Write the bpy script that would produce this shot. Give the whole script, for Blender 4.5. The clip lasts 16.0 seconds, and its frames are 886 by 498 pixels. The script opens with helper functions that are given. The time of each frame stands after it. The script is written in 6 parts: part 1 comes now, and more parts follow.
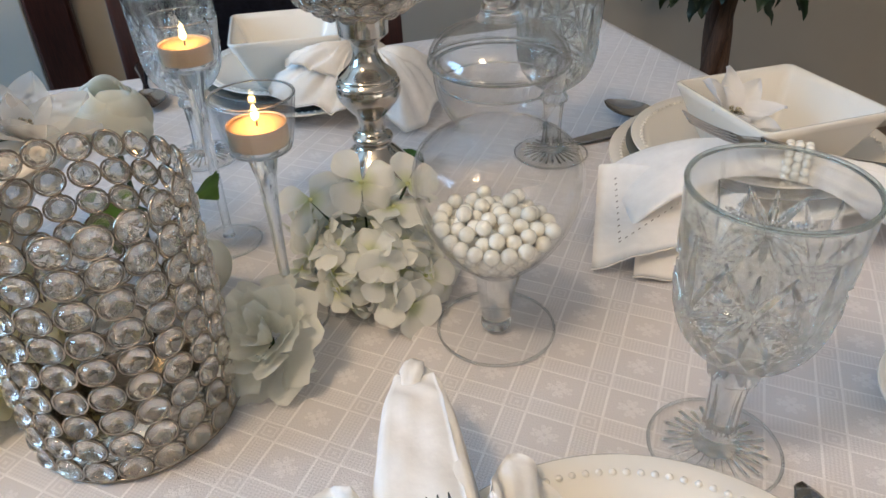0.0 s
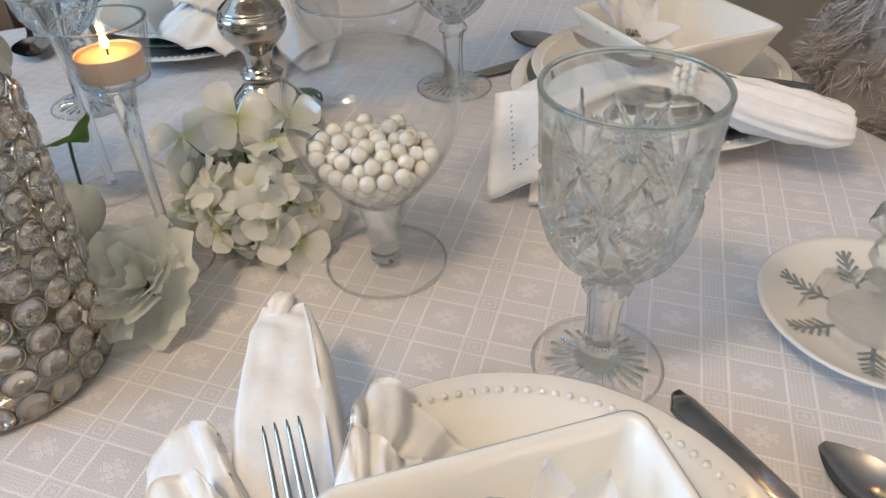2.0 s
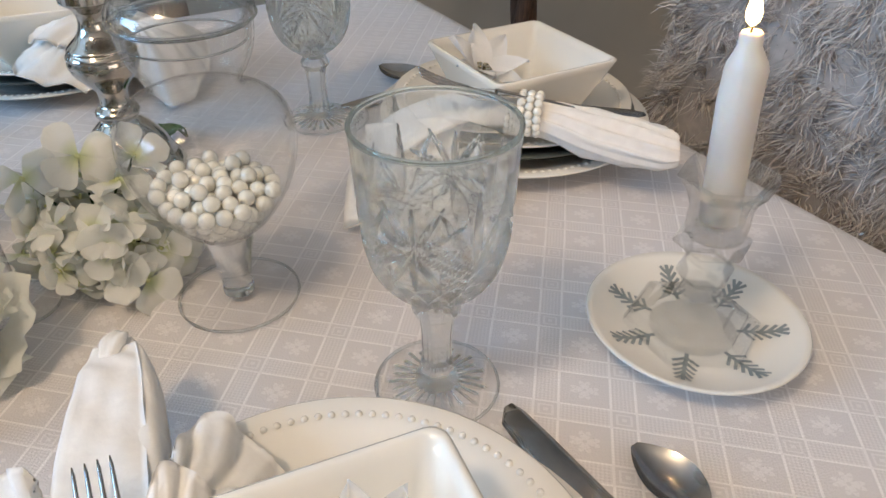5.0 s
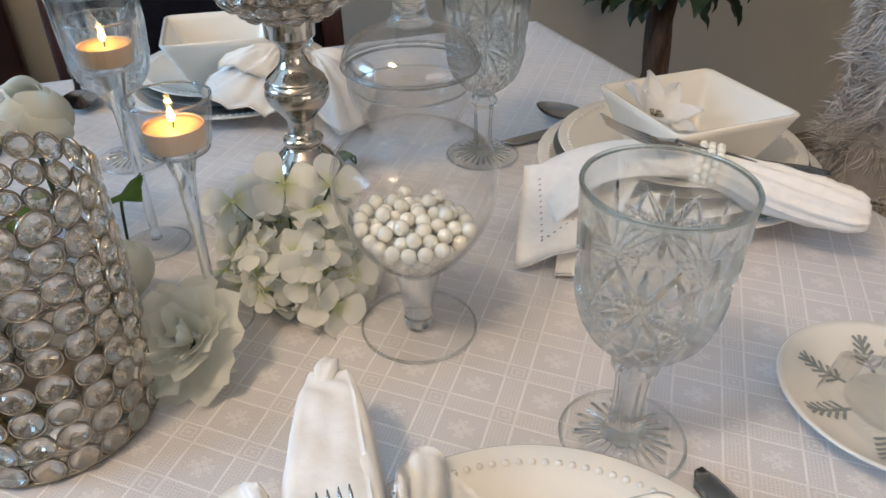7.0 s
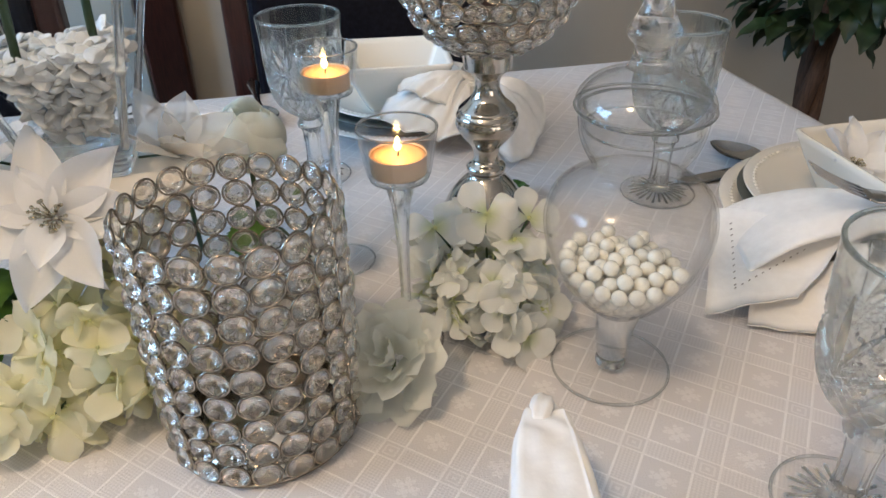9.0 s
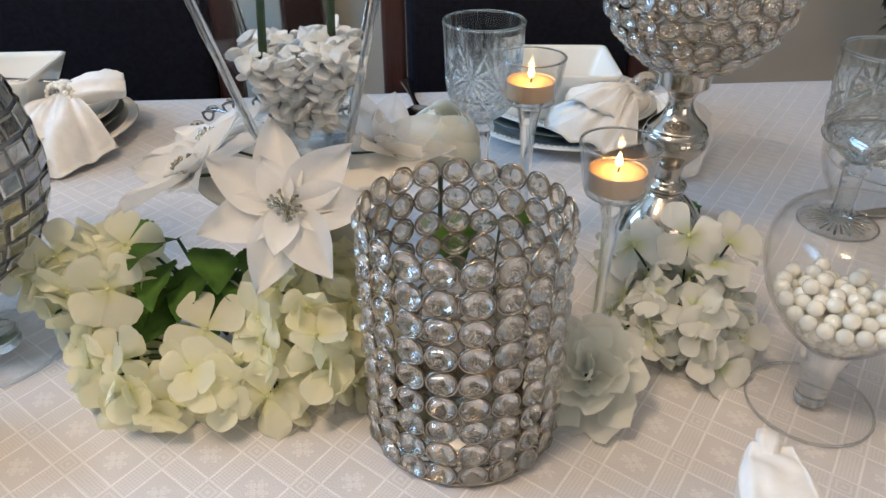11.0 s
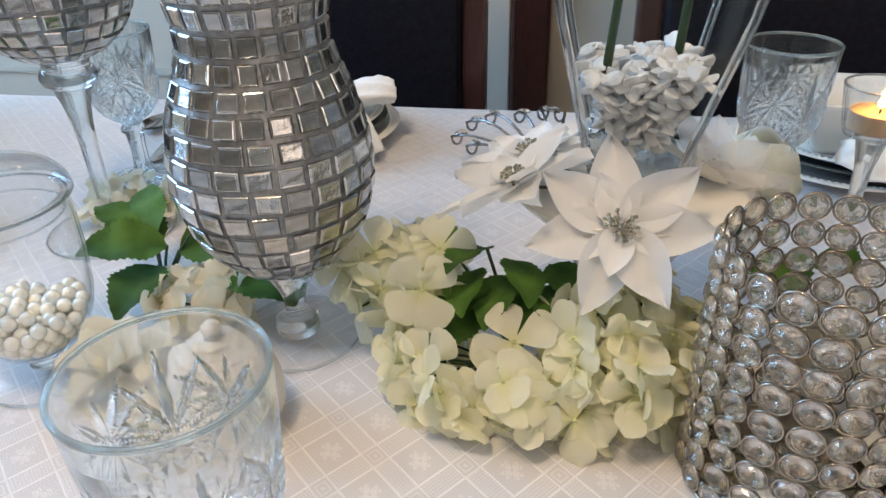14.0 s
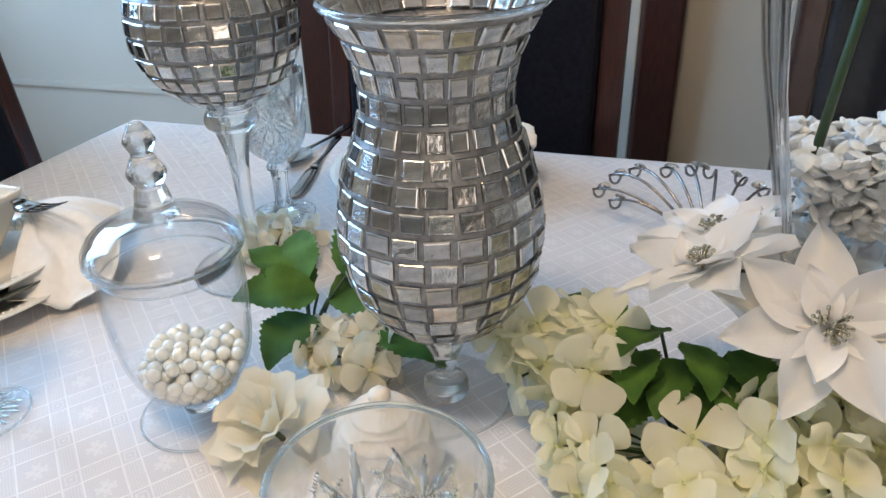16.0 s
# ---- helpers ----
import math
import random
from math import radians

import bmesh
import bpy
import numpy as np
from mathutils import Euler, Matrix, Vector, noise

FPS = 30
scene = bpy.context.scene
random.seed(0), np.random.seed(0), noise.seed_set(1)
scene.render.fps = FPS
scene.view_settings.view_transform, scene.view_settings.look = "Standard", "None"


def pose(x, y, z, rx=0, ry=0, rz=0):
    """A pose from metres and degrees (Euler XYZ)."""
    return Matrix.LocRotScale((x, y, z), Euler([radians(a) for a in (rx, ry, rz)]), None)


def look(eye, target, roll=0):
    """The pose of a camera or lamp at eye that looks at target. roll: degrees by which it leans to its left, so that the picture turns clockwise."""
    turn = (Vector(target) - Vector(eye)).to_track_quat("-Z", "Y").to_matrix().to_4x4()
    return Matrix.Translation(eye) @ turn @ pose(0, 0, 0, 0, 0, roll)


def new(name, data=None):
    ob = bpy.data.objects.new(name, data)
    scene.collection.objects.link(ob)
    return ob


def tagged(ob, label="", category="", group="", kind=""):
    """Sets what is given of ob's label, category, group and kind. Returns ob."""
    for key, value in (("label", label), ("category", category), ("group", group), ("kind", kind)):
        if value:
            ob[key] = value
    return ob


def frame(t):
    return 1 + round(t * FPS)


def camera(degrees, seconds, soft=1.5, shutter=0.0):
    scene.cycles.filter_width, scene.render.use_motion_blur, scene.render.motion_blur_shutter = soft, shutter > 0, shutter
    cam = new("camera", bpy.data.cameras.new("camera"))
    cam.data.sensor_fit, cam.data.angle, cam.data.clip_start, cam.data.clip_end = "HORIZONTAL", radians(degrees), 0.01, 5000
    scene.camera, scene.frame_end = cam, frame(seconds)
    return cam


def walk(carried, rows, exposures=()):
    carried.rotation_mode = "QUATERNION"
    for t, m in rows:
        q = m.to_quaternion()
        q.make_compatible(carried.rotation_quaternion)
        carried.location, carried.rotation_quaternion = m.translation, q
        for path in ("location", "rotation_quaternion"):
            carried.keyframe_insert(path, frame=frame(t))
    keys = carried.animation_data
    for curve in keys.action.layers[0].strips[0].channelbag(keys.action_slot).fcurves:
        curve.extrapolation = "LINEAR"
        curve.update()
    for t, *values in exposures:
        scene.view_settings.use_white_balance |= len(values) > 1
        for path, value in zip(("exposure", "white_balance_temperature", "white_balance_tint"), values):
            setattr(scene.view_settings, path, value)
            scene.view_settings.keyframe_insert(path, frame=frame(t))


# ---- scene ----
cam = camera(63.7, 16.0)
PATH = [
    (0, (-0.0180, 0.0420, 1.0630), (0.4730, 1.6320, -0.0460), -2.20),
    (0.5, (-0.0070, 0.0370, 1.0570), (0.5020, 1.5970, -0.0870), -2.20),
    (1, (0.0020, 0.0340, 1.0510), (0.5350, 1.5650, -0.1190), -2.20),
    (1.5, (0.0110, 0.0310, 1.0430), (0.5690, 1.5370, -0.1480), -2.30),
    (2, (0.0210, 0.0280, 1.0400), (0.6100, 1.5070, -0.1700), -2.40),
    (2.5, (0.0340, 0.0190, 1.0390), (0.6710, 1.4770, -0.1730), -2.20),
    (3, (0.0460, 0.0100, 1.0400), (0.7360, 1.4480, -0.1670), -1.80),
    (3.5, (0.0550, 0.0030, 1.0480), (0.7990, 1.4230, -0.1480), -1.30),
    (4, (0.0617, -0.0027, 1.0507), (0.8502, 1.4042, -0.1359), -0.94),
    (4.5, (0.0617, -0.0041, 1.0511), (0.8747, 1.4014, -0.1238), -0.48),
    (5, (0.0559, -0.0021, 1.0507), (0.8707, 1.4140, -0.1110), -0.05),
    (5.5, (0.0457, 0.0029, 1.0515), (0.8364, 1.4414, -0.0963), 0.22),
    (6, (0.0320, 0.0100, 1.0550), (0.7700, 1.4830, -0.0790), 0.20),
    (6.5, (0.0180, 0.0200, 1.0600), (0.6900, 1.5330, -0.0630), -0.10),
    (7, (0.0020, 0.0260, 1.0660), (0.6040, 1.5800, -0.0410), -0.50),
    (7.5, (-0.0150, 0.0310, 1.0690), (0.5190, 1.6220, -0.0180), -0.80),
    (8, (-0.0310, 0.0370, 1.0730), (0.4370, 1.6560, -0.0040), -1.10),
    (8.5, (-0.0440, 0.0430, 1.0740), (0.3610, 1.6850, 0.0070), -1.30),
    (9, (-0.0606, 0.0480, 1.0772), (0.2859, 1.7108, 0.0171), -1.26),
    (9.5, (-0.0802, 0.0515, 1.0811), (0.2155, 1.7274, 0.0233), -0.95),
    (10, (-0.1012, 0.0543, 1.0845), (0.1455, 1.7380, 0.0265), -0.55),
    (10.5, (-0.1220, 0.0572, 1.0862), (0.0711, 1.7458, 0.0281), -0.24),
    (11, (-0.1410, 0.0610, 1.0850), (-0.0120, 1.7540, 0.0290), -0.20),
    (11.5, (-0.1620, 0.0650, 1.0810), (-0.1070, 1.7670, 0.0320), -0.50),
    (12, (-0.1760, 0.0700, 1.0790), (-0.1900, 1.7730, 0.0310), -0.70),
    (12.5, (-0.1920, 0.0720, 1.0770), (-0.2790, 1.7750, 0.0320), -0.90),
    (13, (-0.2080, 0.0670, 1.0780), (-0.3770, 1.7730, 0.0480), -1.20),
    (13.5, (-0.2240, 0.0670, 1.0800), (-0.4660, 1.7700, 0.0600), -1.50),
    (14, (-0.2420, 0.0720, 1.0800), (-0.5540, 1.7700, 0.0700), -1.70),
    (14.5, (-0.2550, 0.0800, 1.0800), (-0.6350, 1.7700, 0.0800), -1.80),
    (15, (-0.2690, 0.0860, 1.0840), (-0.7140, 1.7670, 0.0970), -1.90),
    (15.5, (-0.2860, 0.0890, 1.0940), (-0.7890, 1.7630, 0.1220), -2.00),
    (16, (-0.3010, 0.0910, 1.0980), (-0.8510, 1.7650, 0.1520), -1.90),
]
walk(cam, [(t, look(eye, target, roll)) for t, eye, target, roll in PATH])

# ---- world and light ----
world = bpy.data.worlds.new("world")
scene.world = world
world.use_nodes = True
_wn = world.node_tree.nodes
_sky = _wn.new("ShaderNodeTexSky")
_sky.sky_type, _sky.sun_disc = "NISHITA", False
_sky.sun_elevation, _sky.sun_rotation = radians(35), radians(200)
world.node_tree.links.new(_sky.outputs[0], _wn["Background"].inputs[0])
_wn["Background"].inputs[1].default_value = 0.08


def area(name, m, w, h, watts, colour):
    d = bpy.data.lights.new(name, "AREA")
    d.shape, d.size, d.size_y, d.energy, d.color = "RECTANGLE", w, h, watts, colour
    ob = new(name, d)
    ob.matrix_world = m
    return ob


# daylight through the west window, plus two unseen warm lights added to balance it
area("window_light_west", look((-2.36, 0.85, 1.6), (0, 0.8, 0.9)), 1.3, 1.2, 77, (0.34, 0.62, 1.0))
# warm fill added on the south side; no window is known there
area("south_fill_light", look((1.1, -2.16, 1.6), (0.4, 0.5, 0.9)), 1.5, 1.2, 13, (1.0, 0.80, 0.66))
# unseen warm lamp, inferred from gold glints and shadows, moved to balance the colour
_lamp = bpy.data.lights.new("unseen_warm_light", "POINT")
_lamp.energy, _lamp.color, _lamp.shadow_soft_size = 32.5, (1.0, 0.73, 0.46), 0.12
new("unseen_warm_light", _lamp).location = (-0.58, 0.02, 2.10)

# ---- materials ----


def mat(name):
    m = bpy.data.materials.new(name)
    m.use_nodes = True
    nt = m.node_tree
    return m, nt, nt.nodes, nt.links, nt.nodes["Principled BSDF"]


def ramp_noise(nt, scale, lo, hi, detail=4, coord="Object", stretch=None):
    """A colour that wanders between lo and hi."""
    n, l = nt.nodes, nt.links
    tc = n.new("ShaderNodeTexCoord")
    nz = n.new("ShaderNodeTexNoise")
    nz.inputs["Scale"].default_value, nz.inputs["Detail"].default_value = scale, detail
    if stretch:
        mp = n.new("ShaderNodeMapping")
        mp.inputs["Scale"].default_value = stretch
        l.new(tc.outputs[coord], mp.inputs[0])
        l.new(mp.outputs[0], nz.inputs["Vector"])
    else:
        l.new(tc.outputs[coord], nz.inputs["Vector"])
    r = n.new("ShaderNodeValToRGB")
    r.color_ramp.elements[0].position, r.color_ramp.elements[1].position = 0.3, 0.72
    r.color_ramp.elements[0].color, r.color_ramp.elements[1].color = (*lo, 1), (*hi, 1)
    l.new(nz.outputs[0], r.inputs[0])
    return r.outputs[0], nz.outputs[0]


def bump(nt, height, strength, distance, bsdf):
    b = nt.nodes.new("ShaderNodeBump")
    b.inputs["Strength"].default_value, b.inputs["Distance"].default_value = strength, distance
    nt.links.new(height, b.inputs["Height"])
    nt.links.new(b.outputs[0], bsdf.inputs["Normal"])


def plain(name, lo, hi, rough, scale=40, metal=0.0, bumpy=0.0, spec=0.5, stretch=None, random_tint=0.0, coat=0.0):
    m, nt, n, l, p = mat(name)
    col, fac = ramp_noise(nt, scale, lo, hi, stretch=stretch)
    if random_tint:
        oi = n.new("ShaderNodeObjectInfo")
        hsv = n.new("ShaderNodeHueSaturation")
        mr = n.new("ShaderNodeMapRange")
        mr.inputs["To Min"].default_value, mr.inputs["To Max"].default_value = 1 - random_tint, 1 + random_tint
        l.new(oi.outputs["Random"], mr.inputs[0])
        l.new(mr.outputs[0], hsv.inputs["Value"])
        l.new(col, hsv.inputs["Color"])
        col = hsv.outputs[0]
    l.new(col, p.inputs["Base Color"])
    p.inputs["Roughness"].default_value, p.inputs["Metallic"].default_value = rough, metal
    p.inputs["Specular IOR Level"].default_value = spec
    p.inputs["Coat Weight"].default_value = coat
    if bumpy:
        bump(nt, fac, bumpy, 0.002, p)
    return m


def thin_glass(name, tint=(0.995, 0.998, 0.998), grip=3.8, most=0.72, least=0.042):
    """Thin blown glass: light passes straight through, with a Fresnel gloss."""
    m, nt, n, l, p = mat(name)
    n.remove(p)
    tr, gl, lw, pw, ml, mx = (n.new("ShaderNode" + k) for k in ("BsdfTransparent", "BsdfGlossy", "LayerWeight", "Math", "Math", "MixShader"))
    tr.inputs[0].default_value = (*tint, 1)
    gl.inputs["Roughness"].default_value = 0.015
    lw.inputs["Blend"].default_value = 0.5
    pw.operation, pw.inputs[1].default_value = "POWER", grip
    ml.operation, ml.inputs[1].default_value, ml.inputs[2].default_value = "MULTIPLY_ADD", most, least
    l.new(lw.outputs["Facing"], pw.inputs[0])
    l.new(pw.outputs[0], ml.inputs[0])
    l.new(ml.outputs[0], mx.inputs[0])
    l.new(tr.outputs[0], mx.inputs[1])
    l.new(gl.outputs[0], mx.inputs[2])
    l.new(mx.outputs[0], n["Material Output"].inputs[0])
    return m


def thick_glass(name, tint=(0.95, 0.985, 0.985), clear=0.3, ior=1.48, rough=0.0):
    """Pressed or cut glass: refracting, with part of the light let straight through."""
    m, nt, n, l, p = mat(name)
    p.inputs["Base Color"].default_value = (*tint, 1)
    p.inputs["Transmission Weight"].default_value, p.inputs["IOR"].default_value, p.inputs["Roughness"].default_value = 1.0, ior, rough
    tr, mx = n.new("ShaderNodeBsdfTransparent"), n.new("ShaderNodeMixShader")
    tr.inputs[0].default_value = (*tint, 1)
    mx.inputs[0].default_value = clear
    l.new(p.outputs[0], mx.inputs[1])
    l.new(tr.outputs[0], mx.inputs[2])
    l.new(mx.outputs[0], n["Material Output"].inputs[0])
    return m


def petal_mat(name, lo, hi, through_col, scale=60, tint=0.06, glow=0.35, eye=None, reach=0.011):
    m, nt, n, l, p = mat(name)
    col, fac = ramp_noise(nt, scale, lo, hi)
    oi, hsv, mr = n.new("ShaderNodeObjectInfo"), n.new("ShaderNodeHueSaturation"), n.new("ShaderNodeMapRange")
    mr.inputs["To Min"].default_value, mr.inputs["To Max"].default_value = 1 - tint, 1 + tint
    l.new(oi.outputs["Random"], mr.inputs[0])
    l.new(mr.outputs[0], hsv.inputs["Value"])
    l.new(col, hsv.inputs["Color"])
    final = hsv.outputs[0]
    if eye:
        tc, ln, er, em = (n.new("ShaderNode" + k) for k in ("TexCoord", "VectorMath", "MapRange", "MixRGB"))
        ln.operation = "LENGTH"
        l.new(tc.outputs["Object"], ln.inputs[0])
        er.inputs["From Min"].default_value, er.inputs["From Max"].default_value = 0.001, reach
        l.new(ln.outputs["Value"], er.inputs[0])
        l.new(er.outputs[0], em.inputs[0])
        em.inputs[1].default_value = (*eye, 1)
        l.new(final, em.inputs[2])
        final = em.outputs[0]
    l.new(final, p.inputs["Base Color"])
    p.inputs["Roughness"].default_value, p.inputs["Specular IOR Level"].default_value = 0.6, 0.25
    fine = n.new("ShaderNodeTexNoise")
    fine.inputs["Scale"].default_value, fine.inputs["Detail"].default_value = 420, 3
    tc2 = n.new("ShaderNodeTexCoord")
    l.new(tc2.outputs["Object"], fine.inputs["Vector"])
    bump(nt, fine.outputs[0], 0.35, 0.0006, p)
    tl, mx = n.new("ShaderNodeBsdfTranslucent"), n.new("ShaderNodeMixShader")
    tl.inputs[0].default_value = (*through_col, 1)
    mx.inputs[0].default_value = glow
    l.new(p.outputs[0], mx.inputs[1])
    l.new(tl.outputs[0], mx.inputs[2])
    l.new(mx.outputs[0], n["Material Output"].inputs[0])
    return m


def damask():
    """White damask: diagonal plaid of ribbed bands, small framed squares and woven stars."""
    m, nt, n, l, p = mat("damask_cloth")

    def op(kind, a, b=None, c=None):
        q = n.new("ShaderNodeMath")
        q.operation = kind
        for i, v in enumerate((a, b, c)):
            if v is None:
                continue
            if isinstance(v, (int, float)):
                q.inputs[i].default_value = v
            else:
                l.new(v, q.inputs[i])
        return q.outputs[0]

    tc, sx = n.new("ShaderNodeTexCoord"), n.new("ShaderNodeSeparateXYZ")
    wob = n.new("ShaderNodeTexNoise")
    wob.inputs["Scale"].default_value = 5
    add = n.new("ShaderNodeMixRGB")
    add.blend_type, add.inputs[0].default_value = "ADD", 0.004
    l.new(tc.outputs["Object"], wob.inputs["Vector"])
    l.new(tc.outputs["Object"], add.inputs[1])
    l.new(wob.outputs["Color"], add.inputs[2])
    l.new(add.outputs[0], sx.inputs[0])
    # the weave's two skewed repeats, fitted to the camera's view; a star sits at (-0.316, 0.373)
    ax, ay, bx, by, ox, oy = 0.03217, -0.02870, 0.02359, 0.02918, -0.3139, 0.3754
    det = ax * by - bx * ay
    px, py = op("SUBTRACT", sx.outputs[0], ox), op("SUBTRACT", sx.outputs[1], oy)
    u = op("FRACT", op("ADD", op("ADD", op("MULTIPLY", px, by / det), op("MULTIPLY", py, -bx / det)), 100.68))
    v = op("FRACT", op("ADD", op("ADD", op("MULTIPLY", px, -ay / det), op("MULTIPLY", py, ax / det)), 100.68))
    B = 0.36

    def between(x, a, b):
        return op("MULTIPLY", op("GREATER_THAN", x, a), op("LESS_THAN", x, b))

    bu, bv = op("LESS_THAN", u, B), op("LESS_THAN", v, B)
    e = 0.034
    lines = op("MAXIMUM", op("MAXIMUM", op("LESS_THAN", u, e), between(u, B - e, B)), op("MAXIMUM", op("LESS_THAN", v, e), between(v, B - e, B)))
    both = op("MULTIPLY", bu, bv)
    either = op("SUBTRACT", op("MAXIMUM", bu, bv), both)
    hatch = op("GREATER_THAN", op("MULTIPLY", op("SINE", op("MULTIPLY", op("ADD", u, v), 62)), op("SINE", op("MULTIPLY", op("SUBTRACT", u, v), 62))), 0.0)
    hatch = op("MULTIPLY", hatch, either)
    # framed square at the crossings
    cu, cv = op("ABSOLUTE", op("SUBTRACT", u, B / 2)), op("ABSOLUTE", op("SUBTRACT", v, B / 2))
    box = op("MAXIMUM", cu, cv)
    frame_sq = op("MULTIPLY", both, op("MAXIMUM", between(box, 0.075, 0.105), op("LESS_THAN", box, 0.03)))
    # star in the large squares
    su, sv = op("SUBTRACT", u, (1 + B) / 2), op("SUBTRACT", v, (1 + B) / 2)
    rr = op("SQRT", op("ADD", op("MULTIPLY", su, su), op("MULTIPLY", sv, sv)))
    ang = op("ARCTAN2", sv, su)
    arms = op("ABSOLUTE", op("SINE", op("MULTIPLY", ang, 4)))
    lim = op("ADD", op("ADD", 0.085, op("MULTIPLY", arms, 0.10)), op("MULTIPLY", op("COSINE", op("MULTIPLY", ang, 4)), 0.045))
    notch = op("MULTIPLY", between(rr, 0.118, 0.136), op("GREATER_THAN", arms, 0.55))
    star = op("SUBTRACT", op("MULTIPLY", op("LESS_THAN", rr, lim), op("GREATER_THAN", rr, 0.028)), op("MULTIPLY", notch, 0.8))
    star = op("MAXIMUM", star, 0.0)
    raised = op("MINIMUM", op("ADD", op("ADD", lines, op("MULTIPLY", hatch, 0.36)), op("ADD", op("MULTIPLY", frame_sq, 0.6), op("MULTIPLY", star, 0.40))), 1.0)
    fine = n.new("ShaderNodeTexNoise")
    fine.inputs["Scale"].default_value, fine.inputs["Detail"].default_value = 9, 5
    l.new(tc.outputs["Object"], fine.inputs["Vector"])
    mixc = n.new("ShaderNodeMixRGB")
    mixc.inputs[1].default_value, mixc.inputs[2].default_value = (0.62, 0.605, 0.615, 1), (0.92, 0.91, 0.915, 1)
    tone = op("MINIMUM", op("ADD", op("ADD", op("MULTIPLY", lines, 0.66), op("MULTIPLY", hatch, 0.36)), op("ADD", op("MULTIPLY", frame_sq, 0.4), op("MULTIPLY", star, 0.42))), 1.0)
    l.new(op("ADD", op("MULTIPLY", tone, 0.75), op("MULTIPLY", fine.outputs[0], 0.34)), mixc.inputs[0])
    l.new(mixc.outputs[0], p.inputs["Base Color"])
    l.new(op("ADD", 0.33, op("MULTIPLY", op("ADD", op("MULTIPLY", hatch, 0.5), star), 0.30)), p.inputs["Roughness"])
    p.inputs["Specular IOR Level"].default_value = 0.5
    p.inputs["Sheen Weight"].default_value = 0.15
    weave = n.new("ShaderNodeTexNoise")
    weave.inputs["Scale"].default_value, weave.inputs["Detail"].default_value = 900, 2
    l.new(tc.outputs["Object"], weave.inputs["Vector"])
    bump(nt, op("ADD", raised, op("MULTIPLY", weave.outputs[0], 0.30)), 1.0, 0.0017, p)
    return m


M_CLOTH = damask()
M_NAPKIN = plain("napkin_linen", (0.80, 0.795, 0.775), (0.86, 0.855, 0.835), 0.85, 120, bumpy=0.2, spec=0.2)
M_STITCH = plain("stitch_shadow", (0.22, 0.20, 0.18), (0.30, 0.28, 0.25), 0.9)
M_CHINA = plain("white_china", (0.78, 0.76, 0.70), (0.83, 0.81, 0.75), 0.16, 8, coat=0.3)
M_BOWL = plain("white_glazed_stoneware", (0.80, 0.78, 0.71), (0.84, 0.82, 0.76), 0.14, 6, coat=0.3)
M_UNDER = plain("dark_plate_underside", (0.07, 0.08, 0.07), (0.11, 0.12, 0.105), 0.3, 20)
M_STEEL = plain("cutlery_steel", (0.34, 0.335, 0.33), (0.46, 0.455, 0.45), 0.15, 60, metal=1.0)
M_SILVER = plain("polished_silver", (0.50, 0.47, 0.42), (0.62, 0.585, 0.53), 0.12, 30, metal=1.0)
M_WIRE = plain("crystal_setting_metal", (0.29, 0.255, 0.21), (0.44, 0.39, 0.325), 0.22, 80, metal=1.0)
M_DARKWIRE = plain("tarnished_wire", (0.20, 0.20, 0.20), (0.34, 0.33, 0.33), 0.25, 80, metal=1.0)
M_TILE = plain("mirror_mosaic_tile", (0.36, 0.36, 0.35), (0.56, 0.555, 0.54), 0.11, 150, metal=0.92, bumpy=0.22, random_tint=0.30, coat=0.5)
M_GROUT = plain("silvered_glass_body", (0.20, 0.205, 0.21), (0.36, 0.36, 0.36), 0.28, 260, metal=0.6, bumpy=0.6)
M_THIN = thin_glass("blown_glass", (0.994, 0.997, 0.998), 4.2, 0.85, 0.026)
M_CUT = thick_glass("pressed_glass", (0.970, 0.994, 0.995), 0.20)
M_DISC = thin_glass("thin_foot_glass", (0.998, 0.999, 0.999), 6.0, 0.45, 0.022)
M_LID = thin_glass("blown_lid_glass", (0.975, 0.985, 0.99), 2.9, 0.66, 0.060)
M_VASE = thin_glass("vase_glass", (0.955, 0.975, 0.985), 6.0, 0.35, 0.004)
M_CRYST = thin_glass("pressed_crystal", (0.988, 0.994, 0.995), 1.5, 0.85, 0.03)
M_EDGE = thick_glass("rounded_glass_edge", (0.90, 0.93, 0.94), 0.30)
M_LIP = thick_glass("pale_aqua_glass_lip", (0.90, 0.975, 0.985), 0.45)
M_CLEAR = thick_glass("solid_clear_glass", (0.985, 0.996, 0.996), 0.22)
M_STALK = thick_glass("clear_glass_stem", (0.99, 0.998, 0.998), 0.10)
M_GEM = thick_glass("crystal_glass", (0.955, 0.920, 0.865), 0.18, 1.50)
M_GEM.node_tree.nodes["Principled BSDF"].inputs["Transmission Weight"].default_value = 0.965
M_PEARL = plain("pearl_bead", (0.91, 0.88, 0.78), (0.95, 0.93, 0.85), 0.14, 3, metal=0.04, coat=0.65, random_tint=0.05)
_pp = M_PEARL.node_tree.nodes["Principled BSDF"]
_pp.inputs["Coat IOR"].default_value, _pp.inputs["Coat Roughness"].default_value = 1.9, 0.07
M_STONE = plain("white_pebble", (0.68, 0.665, 0.65), (0.86, 0.85, 0.84), 0.65, 90, bumpy=0.5, random_tint=0.10)
M_HYD_CREAM = petal_mat("cream_hydrangea_petal", (0.84, 0.84, 0.67), (0.90, 0.895, 0.78), (0.93, 0.91, 0.60), eye=(0.78, 0.78, 0.46), tint=0.10, glow=0.42)
M_HYD_CREAM2 = petal_mat("ivory_hydrangea_petal", (0.80, 0.78, 0.66), (0.87, 0.85, 0.77), (0.86, 0.8, 0.6), eye=(0.70, 0.64, 0.38))
